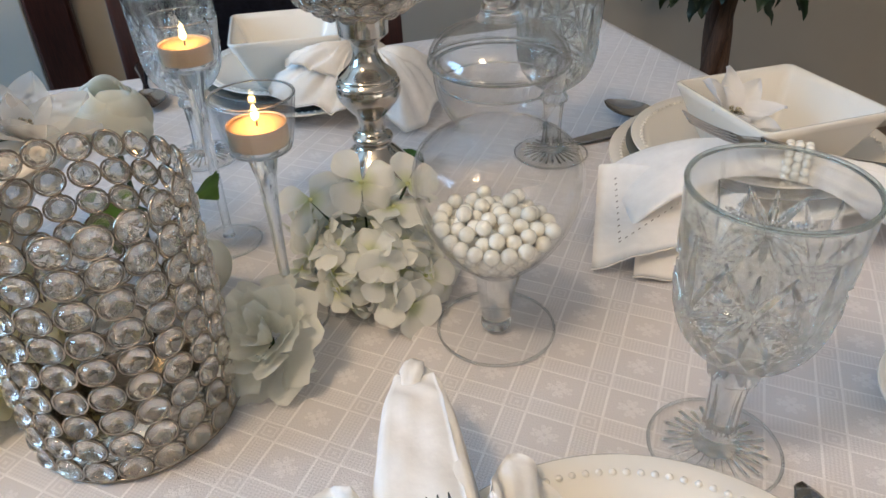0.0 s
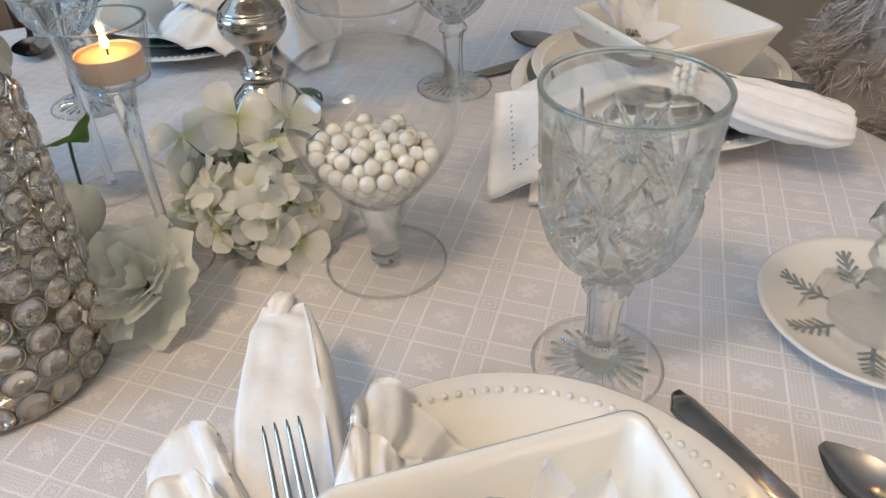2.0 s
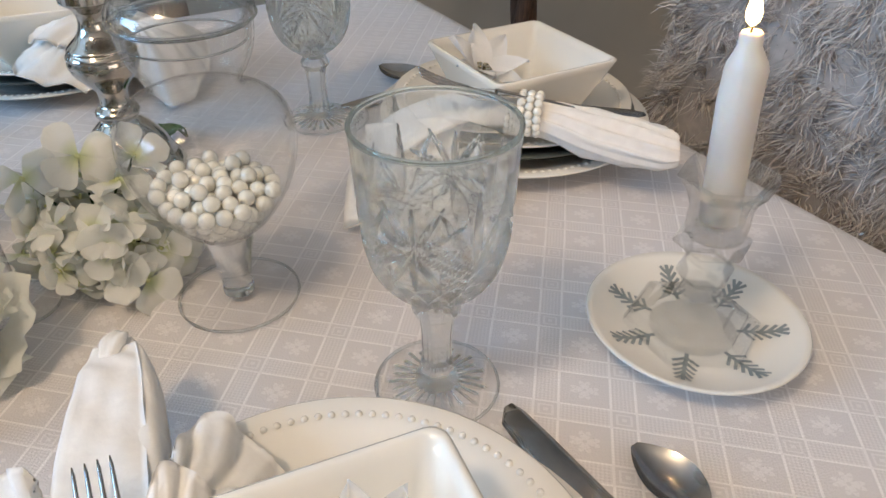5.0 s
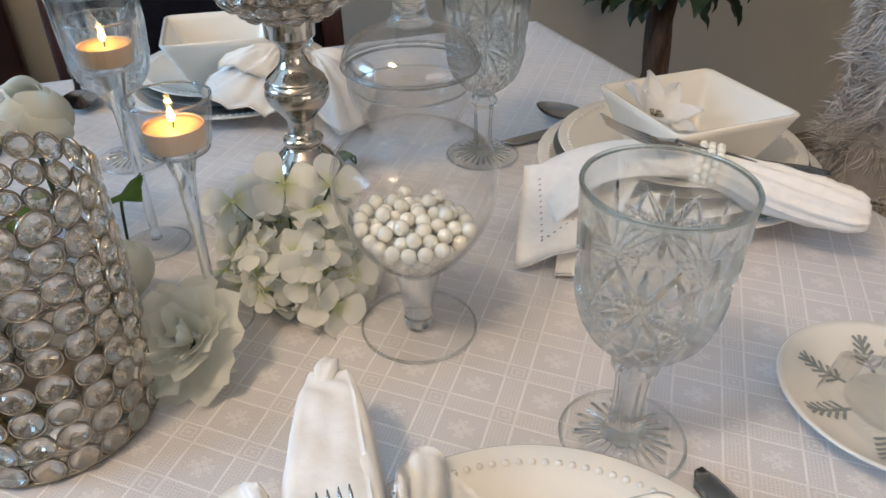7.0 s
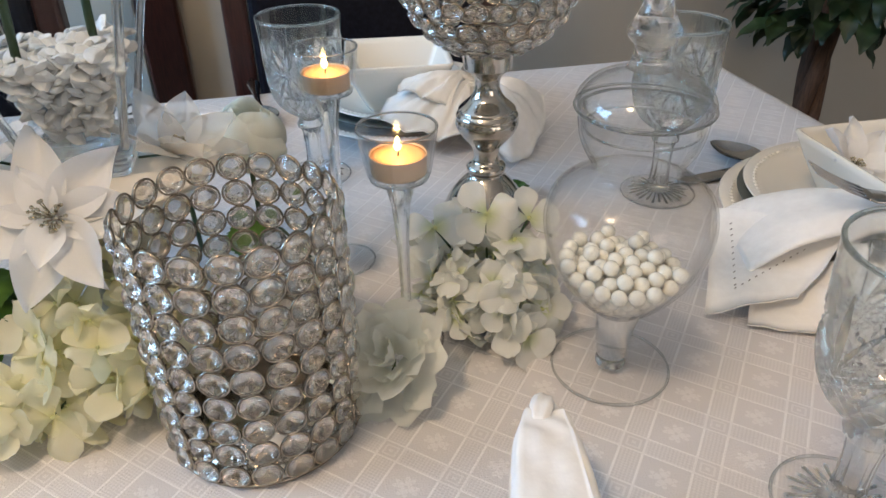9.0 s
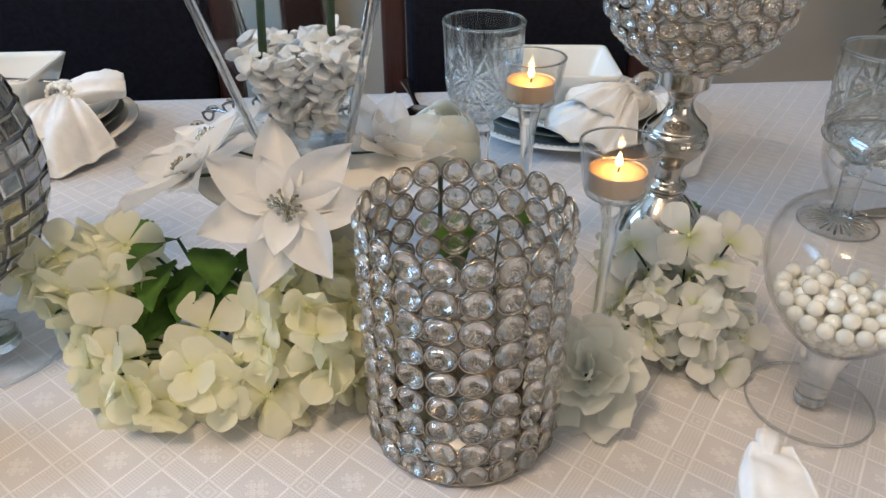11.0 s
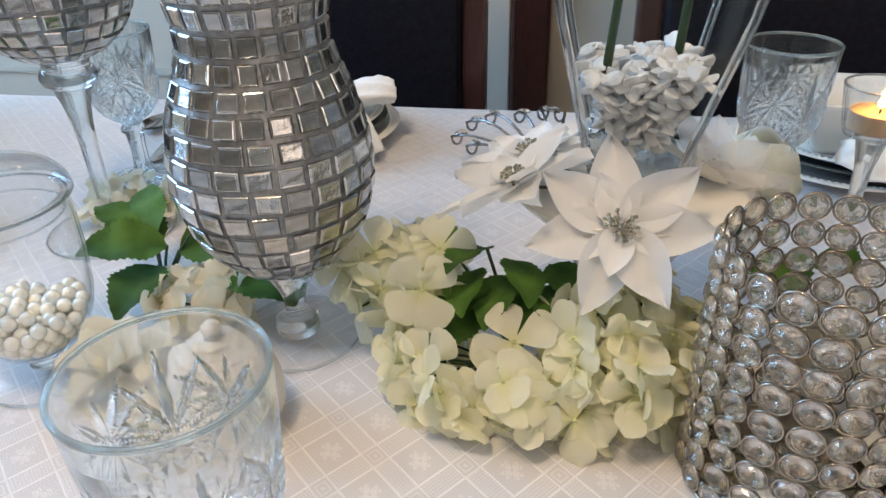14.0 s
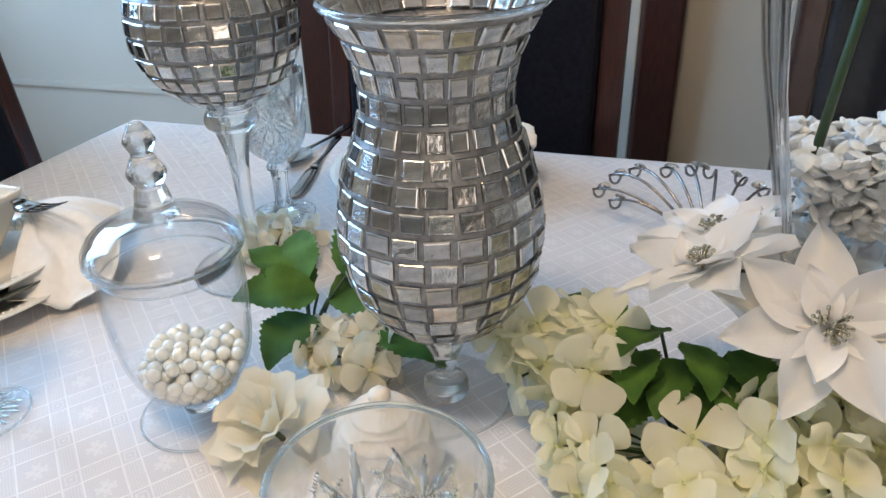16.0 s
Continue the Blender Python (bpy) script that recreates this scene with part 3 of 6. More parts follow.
def indoor_tree():
    c = thing("indoor_tree", "potted indoor tree with braided trunk and dark glossy leaves", "plant", pose(1.13, 1.46, 0))
    part("pot", pydata("pot", *lathe([(0, 0), (0.11, 0), (0.15, 0.02), (0.17, 0.26), (0.175, 0.28), (0.16, 0.28), (0.15, 0.24), (0, 0.24)], 32), M_POT), c)
    rnd = random.Random(8)
    for s in (0, 1, 2):
        pts = [(0.018 * math.cos(z * 8 + s * 2.1), 0.018 * math.sin(z * 8 + s * 2.1), z) for z in np.linspace(0.24, 0.95, 16)]
        part("trunk", pydata("trunk", *tube(pts, [0.021 - 0.007 * k / 15 for k in range(16)], 10), M_BARK), c)
    for k in range(260):
        a, z = rnd.uniform(0, 2 * math.pi), rnd.uniform(0.64, 1.02)
        r = rnd.uniform(0.03, 0.19)
        p = Vector((r * math.cos(a), r * math.sin(a), z))
        me = BIGLEAF
        part("leaf", me, c, Matrix.Translation(p) @ pose(0, 0, 0, rnd.uniform(-25, 25), rnd.uniform(10, 75), math.degrees(a) + rnd.uniform(-60, 60)))
    for k in range(14):
        a = rnd.uniform(0, 2 * math.pi)
        z0 = rnd.uniform(0.66, 0.85)
        part("twig", pydata("twig", *tube([(0, 0, z0), (0.08 * math.cos(a), 0.08 * math.sin(a), z0 + 0.05), (0.13 * math.cos(a), 0.13 * math.sin(a), z0 + 0.07)], [0.007, 0.005, 0.003], 6), M_BARK), c)


indoor_tree()

# ---- glass vessels ----
GOB = [(0.0395, 0.162), (0.0388, 0.150), (0.0382, 0.138), (0.0375, 0.122), (0.0368, 0.108), (0.0345, 0.094), (0.0300, 0.083), (0.0225, 0.074), (0.0130, 0.067), (0.0085, 0.063)]


def goblet_meshes():
    out = [(r, z) for r, z in smooth_profile(list(reversed(GOB)), 12)]
    seg = 336

    def tri(x):
        return abs((x % 1.0) - 0.5) * 2

    def blade(dx, dz, angle, length, width):
        """Depth of one leaf-shaped V-groove that leaves the origin at an angle from upright."""
        c, q = math.cos(angle), math.sin(angle)
        along, off = dx * q + dz * c, abs(dx * c - dz * q)
        if along <= 0 or along >= length:
            return 0.0
        w = width * math.sin(math.pi * (along / length) ** 0.75) + 0.0002
        return max(0.0, 1 - off / w)

    def cut(r, z, a):
        """Depth of the pressed pattern: four starbursts and four leaf fans over a band of small diamonds."""
        t = a / (2 * math.pi)
        arc = 2 * math.pi * 0.0375 / 4
        d = 0.0
        if z < 0.096:
            h = (z - 0.060) / 0.036
            d = min(tri(t * 20 + h * 2.2), tri(t * 20 - h * 2.2)) * min(1, h * 3) * min(1, (0.096 - z) * 250)
        x = ((t * 4 + 0.5) % 1.0 - 0.5) * arc
        for k in range(5):
            d = max(d, blade(x, z - 0.104, radians(-52 + 26 * k), 0.043 - 0.004 * abs(k - 2), 0.0025))
        x = ((t * 4) % 1.0 - 0.5) * arc
        for k in range(12):
            d = max(d, blade(x, z - 0.118, radians(30 * k), 0.027 if k % 3 else 0.023, 0.0020))
        if 0.092 < z < 0.118 and abs(x) > 0.012:
            d = max(d, 0.7 * min(tri(t * 28 + z * 180), tri(t * 28 - z * 180)))
        return r - 0.0026 * min(d, 1.0)

    wall = 0.0042
    inner = [(max(r - wall + 0.0022 * min(1.0, max(0.0, (z - 0.118) / 0.03)), 0.001), z) for r, z in reversed(out) if z > 0.073]
    prof = [(0.0, 0.0625)] + out + [(0.0394, 0.1626), (0.0388, 0.1632), (0.0380, 0.1632), (0.0376, 0.1627)] + inner + [(0.0, 0.0725)]
    n_out = len(out) + 1
    vo, fo = lathe(prof, seg, None)
    vo = [Vector(v) for v in vo]
    k = 0
    # the pattern belongs to the outside alone
    for idx, (r, z) in enumerate(prof):
        cnt = 1 if r < 1e-6 else seg
        if cnt > 1 and idx < n_out:
            for i in range(cnt):
                a = 2 * math.pi * i / seg
                q = cut(r, z, a)
                vo[k + i] = Vector((q * math.cos(a), q * math.sin(a), z))
        k += cnt
    bowl = pydata("bowl", vo, fo, M_CUT)
    for p in bowl.polygons:
        q = p.center
        if q.z < 0.150 and math.hypot(q.x, q.y) > radius_at(GOB, q.z) - 0.0034:
            p.use_smooth = False
    stem = pydata("stem", *lathe([(0, 0.0046), (0.0120, 0.0050), (0.0098, 0.010), (0.0085, 0.016), (0.0078, 0.026), (0.0080, 0.040), (0.0090, 0.052), (0.0098, 0.0540), (0.0122, 0.0556), (0.0126, 0.0585), (0.0104, 0.0625), (0, 0.0635)], 48,
                                 lambda r, z, a: r * (1 + (0.10 if z < 0.0545 else 0.06) * abs(math.cos((4 if z < 0.0545 else 8) * a)))), M_CUT)
    foot = pydata("foot", *lathe([(0, 0.0), (0.0345, 0.0), (0.0354, 0.0010), (0.0340, 0.0021), (0.026, 0.0027), (0.014, 0.0044), (0, 0.0052)], 72), M_DISC)
    rays = []
    for r1 in (0.0245, 0.0275):
        r0, w0, w1 = 0.0125, 0.0005, 0.0014
        vs = [(r0, -w0, 0.0043), (r0, w0, 0.0043), (r1, w1, 0.0026), (r1 + 0.002, 0, 0.0024), (r1, -w1, 0.0026), (r0, 0, 0.0056), (r1 - 0.001, 0, 0.0042)]
        rays.append(pydata("cut_ray", vs, [(0, 1, 2, 3, 4), (0, 5, 1), (1, 5, 6, 2), (5, 0, 4, 6), (6, 4, 3), (2, 6, 3)], M_CUT, False))
    return bowl, stem, foot, rays


def merge(items):
    """Join (verts, faces, matrix) lists."""
    V, F = [], []
    for verts, faces, m in items:
        k = len(V)
        V += [m @ Vector(v) for v in verts]
        F += [tuple(i + k for i in f) for f in faces]
    return V, F


def rim_ring(name, r, z, t):
    """A rounded glass edge."""
    return pydata(name, *tube([(r * math.cos(a), r * math.sin(a), z) for a in np.linspace(0, 2 * math.pi, 73)], t, 6, False), M_EDGE)


G_BOWL, G_STEM, G_FOOT, G_RAYS = goblet_meshes()
G_RIM = rim_ring("foot_rim", 0.0350, 0.0012, 0.0009)
G_LIP = rim_ring("lip", 0.0386, 0.1634, 0.0013)
G_LIP.materials[0] = M_LIP


def goblet(x, y, spin, label="clear pressed-glass goblet with cut star pattern"):
    g = thing("goblet", label, "goblet", pose(x, y, TZ + 0.0008, 0, 0, spin), group="goblets")
    bowl = part("bowl", G_BOWL, g)
    part("lip", G_LIP, bowl, label="rounded pale aqua lip")
    part("stem", G_STEM, g)
    foot = part("foot", G_FOOT, g)
    for k in range(26):
        part("cut_ray", G_RAYS[k % 2], foot, pose(0, 0, 0, 0, 0, 360 * k / 26))
    part("foot_rim", G_RIM, foot)


goblet(0.197, 0.250, 0)
goblet(-0.380, 0.252, 40)
goblet(-0.706, 0.745, 75)
goblet(-0.050, 0.735, 20)
goblet(0.272, 0.612, 110)
goblet(-0.757, 0.372, 10)

PEARL = ball("pearl", 0.0051, M_PEARL, 14, 10)


def settle(rows, z0, count, r, seed, rounds=260):
    """Centres of beads that have settled into a turned vessel."""
    g = np.random.default_rng(seed)
    a, d = g.uniform(0, 2 * math.pi, count), 0.03 * np.sqrt(g.uniform(0, 1, count))
    P = np.stack([d * np.cos(a), d * np.sin(a), z0 + r + g.uniform(0, 0.07, count)], 1)
    prof = sorted((z, q) for q, z in rows)
    zs, rs = [z for z, _ in prof], [q for _, q in prof]
    for _ in range(rounds):
        P[:, 2] -= 0.0006
        for _ in range(3):
            D = P[:, None, :] - P[None, :, :]
            L = np.sqrt((D ** 2).sum(2)) + 1e-9
            np.fill_diagonal(L, 1)
            push = np.clip(2 * r - L, 0, None) / L * 0.5
            P += (D * push[:, :, None]).sum(1) * 0.6
            P[:, 2] = np.maximum(P[:, 2], z0 + r)
            lim = np.interp(P[:, 2] - 0.4 * r, zs, rs) - r - 0.0018
            rad = np.hypot(P[:, 0], P[:, 1]) + 1e-9
            k = np.minimum(1, np.maximum(lim, 0.0005) / rad)
            P[:, 0] *= k
            P[:, 1] *= k
    return [Vector(p) for p in P]


JAR1 = [(0.0385, 0.0006), (0.0390, 0.0015), (0.035, 0.0028), (0.017, 0.0042), (0.0100, 0.0070), (0.0095, 0.014), (0.0112, 0.024), (0.0125, 0.034), (0.0150, 0.0440), (0.0160, 0.0500), (0.021, 0.0545), (0.030, 0.0635), (0.0405, 0.0785),
        (0.0475, 0.0945), (0.0505, 0.1100), (0.0500, 0.1215), (0.0462, 0.1320), (0.0385, 0.1390), (0.0300, 0.1425), (0.0250, 0.1460), (0.0255, 0.1510), (0.0300, 0.1585), (0.0335, 0.1660), (0.0353, 0.1745), (0.0358, 0.1830)]


def apothecary(m, rows, stem_top, lid_rows, knob_rows, label, pearls, seed):
    j = thing("apothecary_jar", label, "glass jar", m, group="lidded glass jars")
    split = [r for r in rows if r[1] >= stem_top]
    low = [r for r in rows if r[1] <= stem_top]
    part("body", pydata("body", *lathe(shell(smooth_profile(split, 4), 0.0016, stem_top + 0.004), 64), M_THIN), j)
    disc, neck = [r for r in low if r[1] <= 0.0048], [r for r in low if r[1] >= 0.0040]
    part("foot", pydata("foot", *lathe([(0, low[0][1])] + smooth_profile(disc, 4) + [(0, disc[-1][1])], 64), M_DISC), j)
    part("stem", pydata("stem", *lathe([(0, neck[0][1] + 0.0003)] + [(r, z + 0.0003) for r, z in smooth_profile([(min(r, 0.0165 if z > 0.0065 else 0.0098), z) for r, z in neck], 5)] + [(0, stem_top + 0.0003)], 48), M_STALK), j, label="solid clear glass stem")
    part("foot_rim", rim_ring("foot_rim", rows[0][0] + 0.0003, 0.0013, 0.0009), j)
    part("mouth_rim", rim_ring("mouth_rim", rows[-1][0] - 0.0006, rows[-1][1], 0.0009), j)
    part("lid_rim", rim_ring("lid_rim", lid_rows[1][0], lid_rows[1][1], 0.0009), j)
    lp = smooth_profile(lid_rows, 4)
    part("lid", pydata("lid", *lathe(lp + [(max(r - 0.0016, 0.0), z - 0.0012) for r, z in reversed(lp)], 64), M_LID), j)
    inset = rows[-1][0] - 0.0035
    part("lid_lip", pydata("lid_lip", *lathe(shell([(inset, rows[-1][1] - 0.010), (inset + 0.0005, rows[-1][1] - 0.004), (inset + 0.001, rows[-1][1] + 0.0015)], 0.0014), 64), M_THIN), j)
    part("lip_edge", rim_ring("lip_edge", inset - 0.0005, rows[-1][1] - 0.0102, 0.0007), j)
    part("knob", pydata("knob", *lathe([(0, knob_rows[0][1])] + smooth_profile(knob_rows, 4) + [(0, knob_rows[-1][1])], 32), M_CLEAR), j)
    for p in settle(rows, pearls[0], pearls[1], 0.0053, seed):
        solo("pearl", PEARL, "cream pearl bead heaped in a glass jar", "bead", m @ Matrix.Translation(p), group="pearl beads")


apothecary(pose(0.1235, 0.386, TZ + 0.0008), JAR1, 0.0500,
           [(0.0362, 0.1832), (0.0377, 0.1850), (0.0374, 0.1895), (0.0345, 0.1950), (0.0290, 0.1998), (0.0200, 0.2035), (0.0120, 0.2070)],
           [(0.0125, 0.2065), (0.0100, 0.2110), (0.0090, 0.2180), (0.0125, 0.2215), (0.0140, 0.2260), (0.0110, 0.2320), (0.0080, 0.2390), (0.0070, 0.2480), (0.0085, 0.2530), (0.0060, 0.2600)],
           "clear glass apothecary jar with lid holding pearl beads", (0.0545, 150, 0), 3)
JARL = [(0.0430, 0.0006), (0.0434, 0.0015), (0.039, 0.0028), (0.020, 0.0045), (0.0125, 0.0070), (0.0120, 0.0100), (0.0150, 0.0150), (0.0200, 0.0190), (0.0290, 0.0270), (0.0365, 0.0370), (0.0415, 0.0500), (0.0445, 0.0650), (0.0462, 0.0850), (0.0468, 0.1050), (0.0466, 0.1200), (0.0462, 0.1330)]
apothecary(pose(-0.599, 0.423, TZ + 0.0008), JARL, 0.0190,
           [(0.0462, 0.1335), (0.0495, 0.1350), (0.0500, 0.1385), (0.0480, 0.1440), (0.0420, 0.1510), (0.0320, 0.1560), (0.0200, 0.1590), (0.0130, 0.1605)],
           [(0.0145, 0.1595), (0.0125, 0.1650), (0.0100, 0.1760), (0.0090, 0.1800), (0.0115, 0.1850), (0.0118, 0.1890), (0.0085, 0.1960), (0.0066, 0.2000), (0.0090, 0.2060), (0.0094, 0.2090), (0.0065, 0.2150), (0.0040, 0.2190)],
           "clear glass apothecary jar with ringed knob holding pearl beads", (0.0250, 136, 0), 4)


def flame_at(parent, z, h=0.0100, r=0.0023, watts=0.028):
    part("wick", pydata("wick", *tube([(0, 0, z - 0.002), (0.0005, 0, z + 0.002), (0.0012, 0, z + 0.004)], 0.0006, 6), M_WICK), parent)
    rows = smooth_profile([(0.0002, 0.0), (r * 0.72, 0.12), (r, 0.30), (r * 0.86, 0.50), (r * 0.50, 0.75), (r * 0.18, 0.92), (0.0, 1.0)], 3)
    part("flame", pydata("flame", *lathe([(q, z + 0.002 + h * s) for q, s in rows], 16), M_FLAME), parent, label="small yellow candle flame")
    d = bpy.data.lights.new("flame_light", "POINT")
    d.energy, d.color, d.shadow_soft_size = watts, (1.0, 0.50, 0.16), 0.0015
    ob = new("flame_light", d)
    ob.parent = parent
    ob.location = (0, 0, z + 0.002 + 0.4 * h)


def votive(x, y, top, spin, label):
    """A tall-stemmed glass tealight holder whose cup rim stands top above the cloth."""
    v = thing("tealight_holder", label, "candle holder", pose(x, y, TZ + 0.0008, 0, 0, spin), group="tealight holders")
    part("foot", pydata("foot", *lathe([(0, 0), (0.025, 0.0), (0.0256, 0.001), (0.022, 0.0022), (0.008, 0.004), (0.0045, 0.007), (0, 0.0072)], 48), M_DISC), v)
    cb = top - 0.034
    part("foot_rim", rim_ring("foot_rim", 0.0252, 0.0011, 0.0008), v)
    part("cup_rim", rim_ring("cup_rim", 0.0242, top, 0.0008), v)
    part("cup_base", rim_ring("cup_base", 0.0178, cb + 0.0016, 0.0012), v)
    part("stem", pydata("stem", *lathe([(0, 0.0055), (0.0050, 0.0065), (0.0034, 0.016), (0.0035, cb * 0.4), (0.0042, cb * 0.65), (0.0060, cb * 0.85), (0.0095, cb - 0.004), (0.0110, cb), (0, cb + 0.0005)], 24), M_CLEAR), v)
    rows = [(0.0105, cb), (0.0165, cb + 0.0006), (0.0195, cb + 0.003), (0.0212, cb + 0.010), (0.0232, cb + 0.022), (0.0250, top - 0.0006), (0.0248, top)]
    part("cup", pydata("cup", *lathe(shell(smooth_profile(rows, 3), 0.0015, cb + 0.003), 56), M_LID), v)
    tl = thing("tealight", "lit tealight with the flame's orange glow painted into wax and cup", "candle", pose(x, y, TZ + 0.0008 + cb + 0.004, 0, 0, spin), group="tealights")
    part("cup", pydata("cup", *lathe([(0, 0), (0.0166, 0), (0.0174, 0.001), (0.0177, 0.0125), (0.0180, 0.0130), (0.0173, 0.0130), (0.0171, 0.0020), (0, 0.0020)], 40), M_TIN), tl)
    part("wax", pydata("wax", *lathe([(0.0170, 0.004), (0.0170, 0.0120), (0.0140, 0.0114), (0.006, 0.0110), (0, 0.0110)], 40), M_TEAWAX), tl)
    flame_at(tl, 0.0125)


votive(-0.0045, 0.446, 0.163, 0, "tall stemmed glass holder with a lit tealight")
votive(-0.038, 0.562, 0.181, 30, "taller stemmed glass holder with a lit tealight")

# ---- crystal pieces ----


def oval_ring(name, a, b, r, seg=16, sub=5):
    verts, faces = [], []
    for i in range(seg):
        t = 2 * math.pi * i / seg
        c = Vector((a * math.cos(t), b * math.sin(t), 0))
        out = Vector((math.cos(t) * b, math.sin(t) * a, 0)).normalized()
        for k in range(sub):
            s = 2 * math.pi * k / sub
            verts.append(c + out * (r * math.cos(s)) + Vector((0, 0, 1.5 * r * math.sin(s))))
    for i in range(seg):
        for k in range(sub):
            j, m = (i + 1) % seg, (k + 1) % sub
            faces.append((i * sub + k, j * sub + k, j * sub + m, i * sub + m))
    return pydata(name, verts, faces, M_WIRE)


def gem(name, a, b, h):
    """An oval cut crystal: table, crown facets, girdle, pavilion."""
    n = 10
    verts, faces = [], []
    for s, z, off in ((0.45, h, 0.5), (0.80, h * 0.62, 0.0), (1.0, 0.0, 0.5)):
        for i in range(n):
            t = 2 * math.pi * (i + off) / n
            verts.append((a * s * math.cos(t), b * s * math.sin(t), z))
    verts += [(0, 0, -h * 0.8)]
    faces.append(tuple(range(n)))
    for i in range(n):
        j = (i + 1) % n
        faces += [(n + i, n + j, i), (n + j, j, i), (2 * n + i, n + j, n + i), (2 * n + i, 2 * n + j, n + j), (2 * n + i, 3 * n, 2 * n + j)]
    return pydata(name, verts, faces, M_GEM, smooth=False)


def crystal_cylinder():
    c = thing("crystal_candle_holder", "cylinder candle holder of oval crystals set in metal rings", "candle holder", pose(-0.1035, 0.393, TZ + 0.0008))
    R, cols, rows, z0, pitch = 0.0568, 20, 9, 0.0092, 0.0172
    arc = 2 * math.pi * R / cols
    ring, stone = oval_ring("ring", arc / 2 - 0.0005, pitch / 2 - 0.0005, 0.00075, 20), gem("crystal", arc / 2 - 0.0013, pitch / 2 - 0.0013, 0.0042)
    for j in range(rows):
        for i in range(cols):
            a = 2 * math.pi * (i + 0.02 * math.sin(2.1 * i + j)) / cols
            p = Vector((R * math.cos(a), R * math.sin(a), z0 + pitch * j))
            mtx = frame_on(p, (math.cos(a), math.sin(a), 0.0))
            mtx = Matrix.Translation(p) @ Matrix(((-math.sin(a), 0, math.cos(a), 0), (math.cos(a), 0, math.sin(a), 0), (0, 1, 0, 0), (0, 0, 0, 1)))
            part("ring", ring, c, mtx)
            part("crystal", stone, c, mtx)
    part("base_ring", pydata("base_ring", *tube([(R * math.cos(t), R * math.sin(t), 0.0015) for t in np.linspace(0, 2 * math.pi, 49)], 0.0012, 6, False), M_WIRE), c)
    part("base_plate", pydata("base_plate", *lathe([(0, 0.0004), (R - 0.001, 0.0004), (R - 0.001, 0.0016), (0, 0.0016)], 48), M_SILVER), c)


crystal_cylinder()


def crystal_candlestick():
    c = thing("crystal_bowl_candlestick", "silver baluster candlestick topped by a crystal bead bowl", "candle holder", pose(0.0955, 0.602, TZ + 0.0008))
    rows = [(0.0440, 0.0), (0.0450, 0.003), (0.0430, 0.008), (0.0400, 0.012), (0.0385, 0.014), (0.0330, 0.026), (0.0240, 0.038), (0.0160, 0.046), (0.0150, 0.049), (0.0172, 0.0515), (0.0175, 0.0545), (0.0155, 0.057),
            (0.0120, 0.060), (0.0112, 0.066), (0.0125, 0.073), (0.0190, 0.081), (0.0250, 0.089), (0.0272, 0.096), (0.0260, 0.1010), (0.0268, 0.1022), (0.0255, 0.1045), (0.0238, 0.1065), (0.0246, 0.1078), (0.0215, 0.111), (0.0150, 0.117),
            (0.0112, 0.124), (0.0105, 0.131), (0.0130, 0.137), (0.0195, 0.1425), (0.0202, 0.1445), (0.0206, 0.152), (0.0225, 0.164), (0.0235, 0.167)]
    part("stem", pydata("stem", *lathe([(0, 0.0)] + smooth_profile(rows, 3) + [(0, 0.167)], 48), M_SILVER), c)
    R, n = 0.0710, 22
    ring, stone = oval_ring("ring", 0.0084, 0.0074, 0.0008), gem("crystal", 0.0077, 0.0066, 0.0042)
    zc = 0.226
    for j in range(7):
        lat = -62 + j * 14.0
        la = radians(lat)
        rr = R * math.cos(la)
        m = max(8, round(2 * math.pi * rr / 0.0178))
        for i in range(m):
            a = 2 * math.pi * (i + 0.5 * (j % 2)) / m
            nrm = Vector((math.cos(a) * math.cos(la), math.sin(a) * math.cos(la), math.sin(la)))
            east = Vector((-math.sin(a), math.cos(a), 0))
            north = nrm.cross(east)
            p = nrm * R + Vector((0, 0, zc))
            mtx = Matrix(((east.x, north.x, nrm.x, p.x), (east.y, north.y, nrm.y, p.y), (east.z, north.z, nrm.z, p.z), (0, 0, 0, 1)))
            part("ring", ring, c, mtx)
            part("crystal", stone, c, mtx)
    part("bowl_seat", pydata("bowl_seat", *lathe([(0, 0.1665), (0.034, 0.1665), (0.036, 0.1685), (0.033, 0.1690), (0, 0.1685)], 40), M_SILVER), c)


crystal_candlestick()

# ---- mosaic glass ----


def tile_mesh(w, h, t=0.0013):
    """A small mirror set in a rounded raised glass border."""
    v, f = [], []
    for inset, z in ((0.0, 0.0), (0.0003, t * 0.40), (0.0009, t * 0.85), (0.0014, t), (0.0019, t * 0.92)):
        x, y = w / 2 - inset, h / 2 - inset
        v += [(-x, -y, z), (x, -y, z), (x, y, z), (-x, y, z)]
    for a in range(0, 16, 4):
        f += [(a + k, a + (k + 1) % 4, a + 4 + (k + 1) % 4, a + 4 + k) for k in range(4)]
    return pydata("tile", v, f + [(16, 17, 18, 19)], M_TILE, smooth=False)


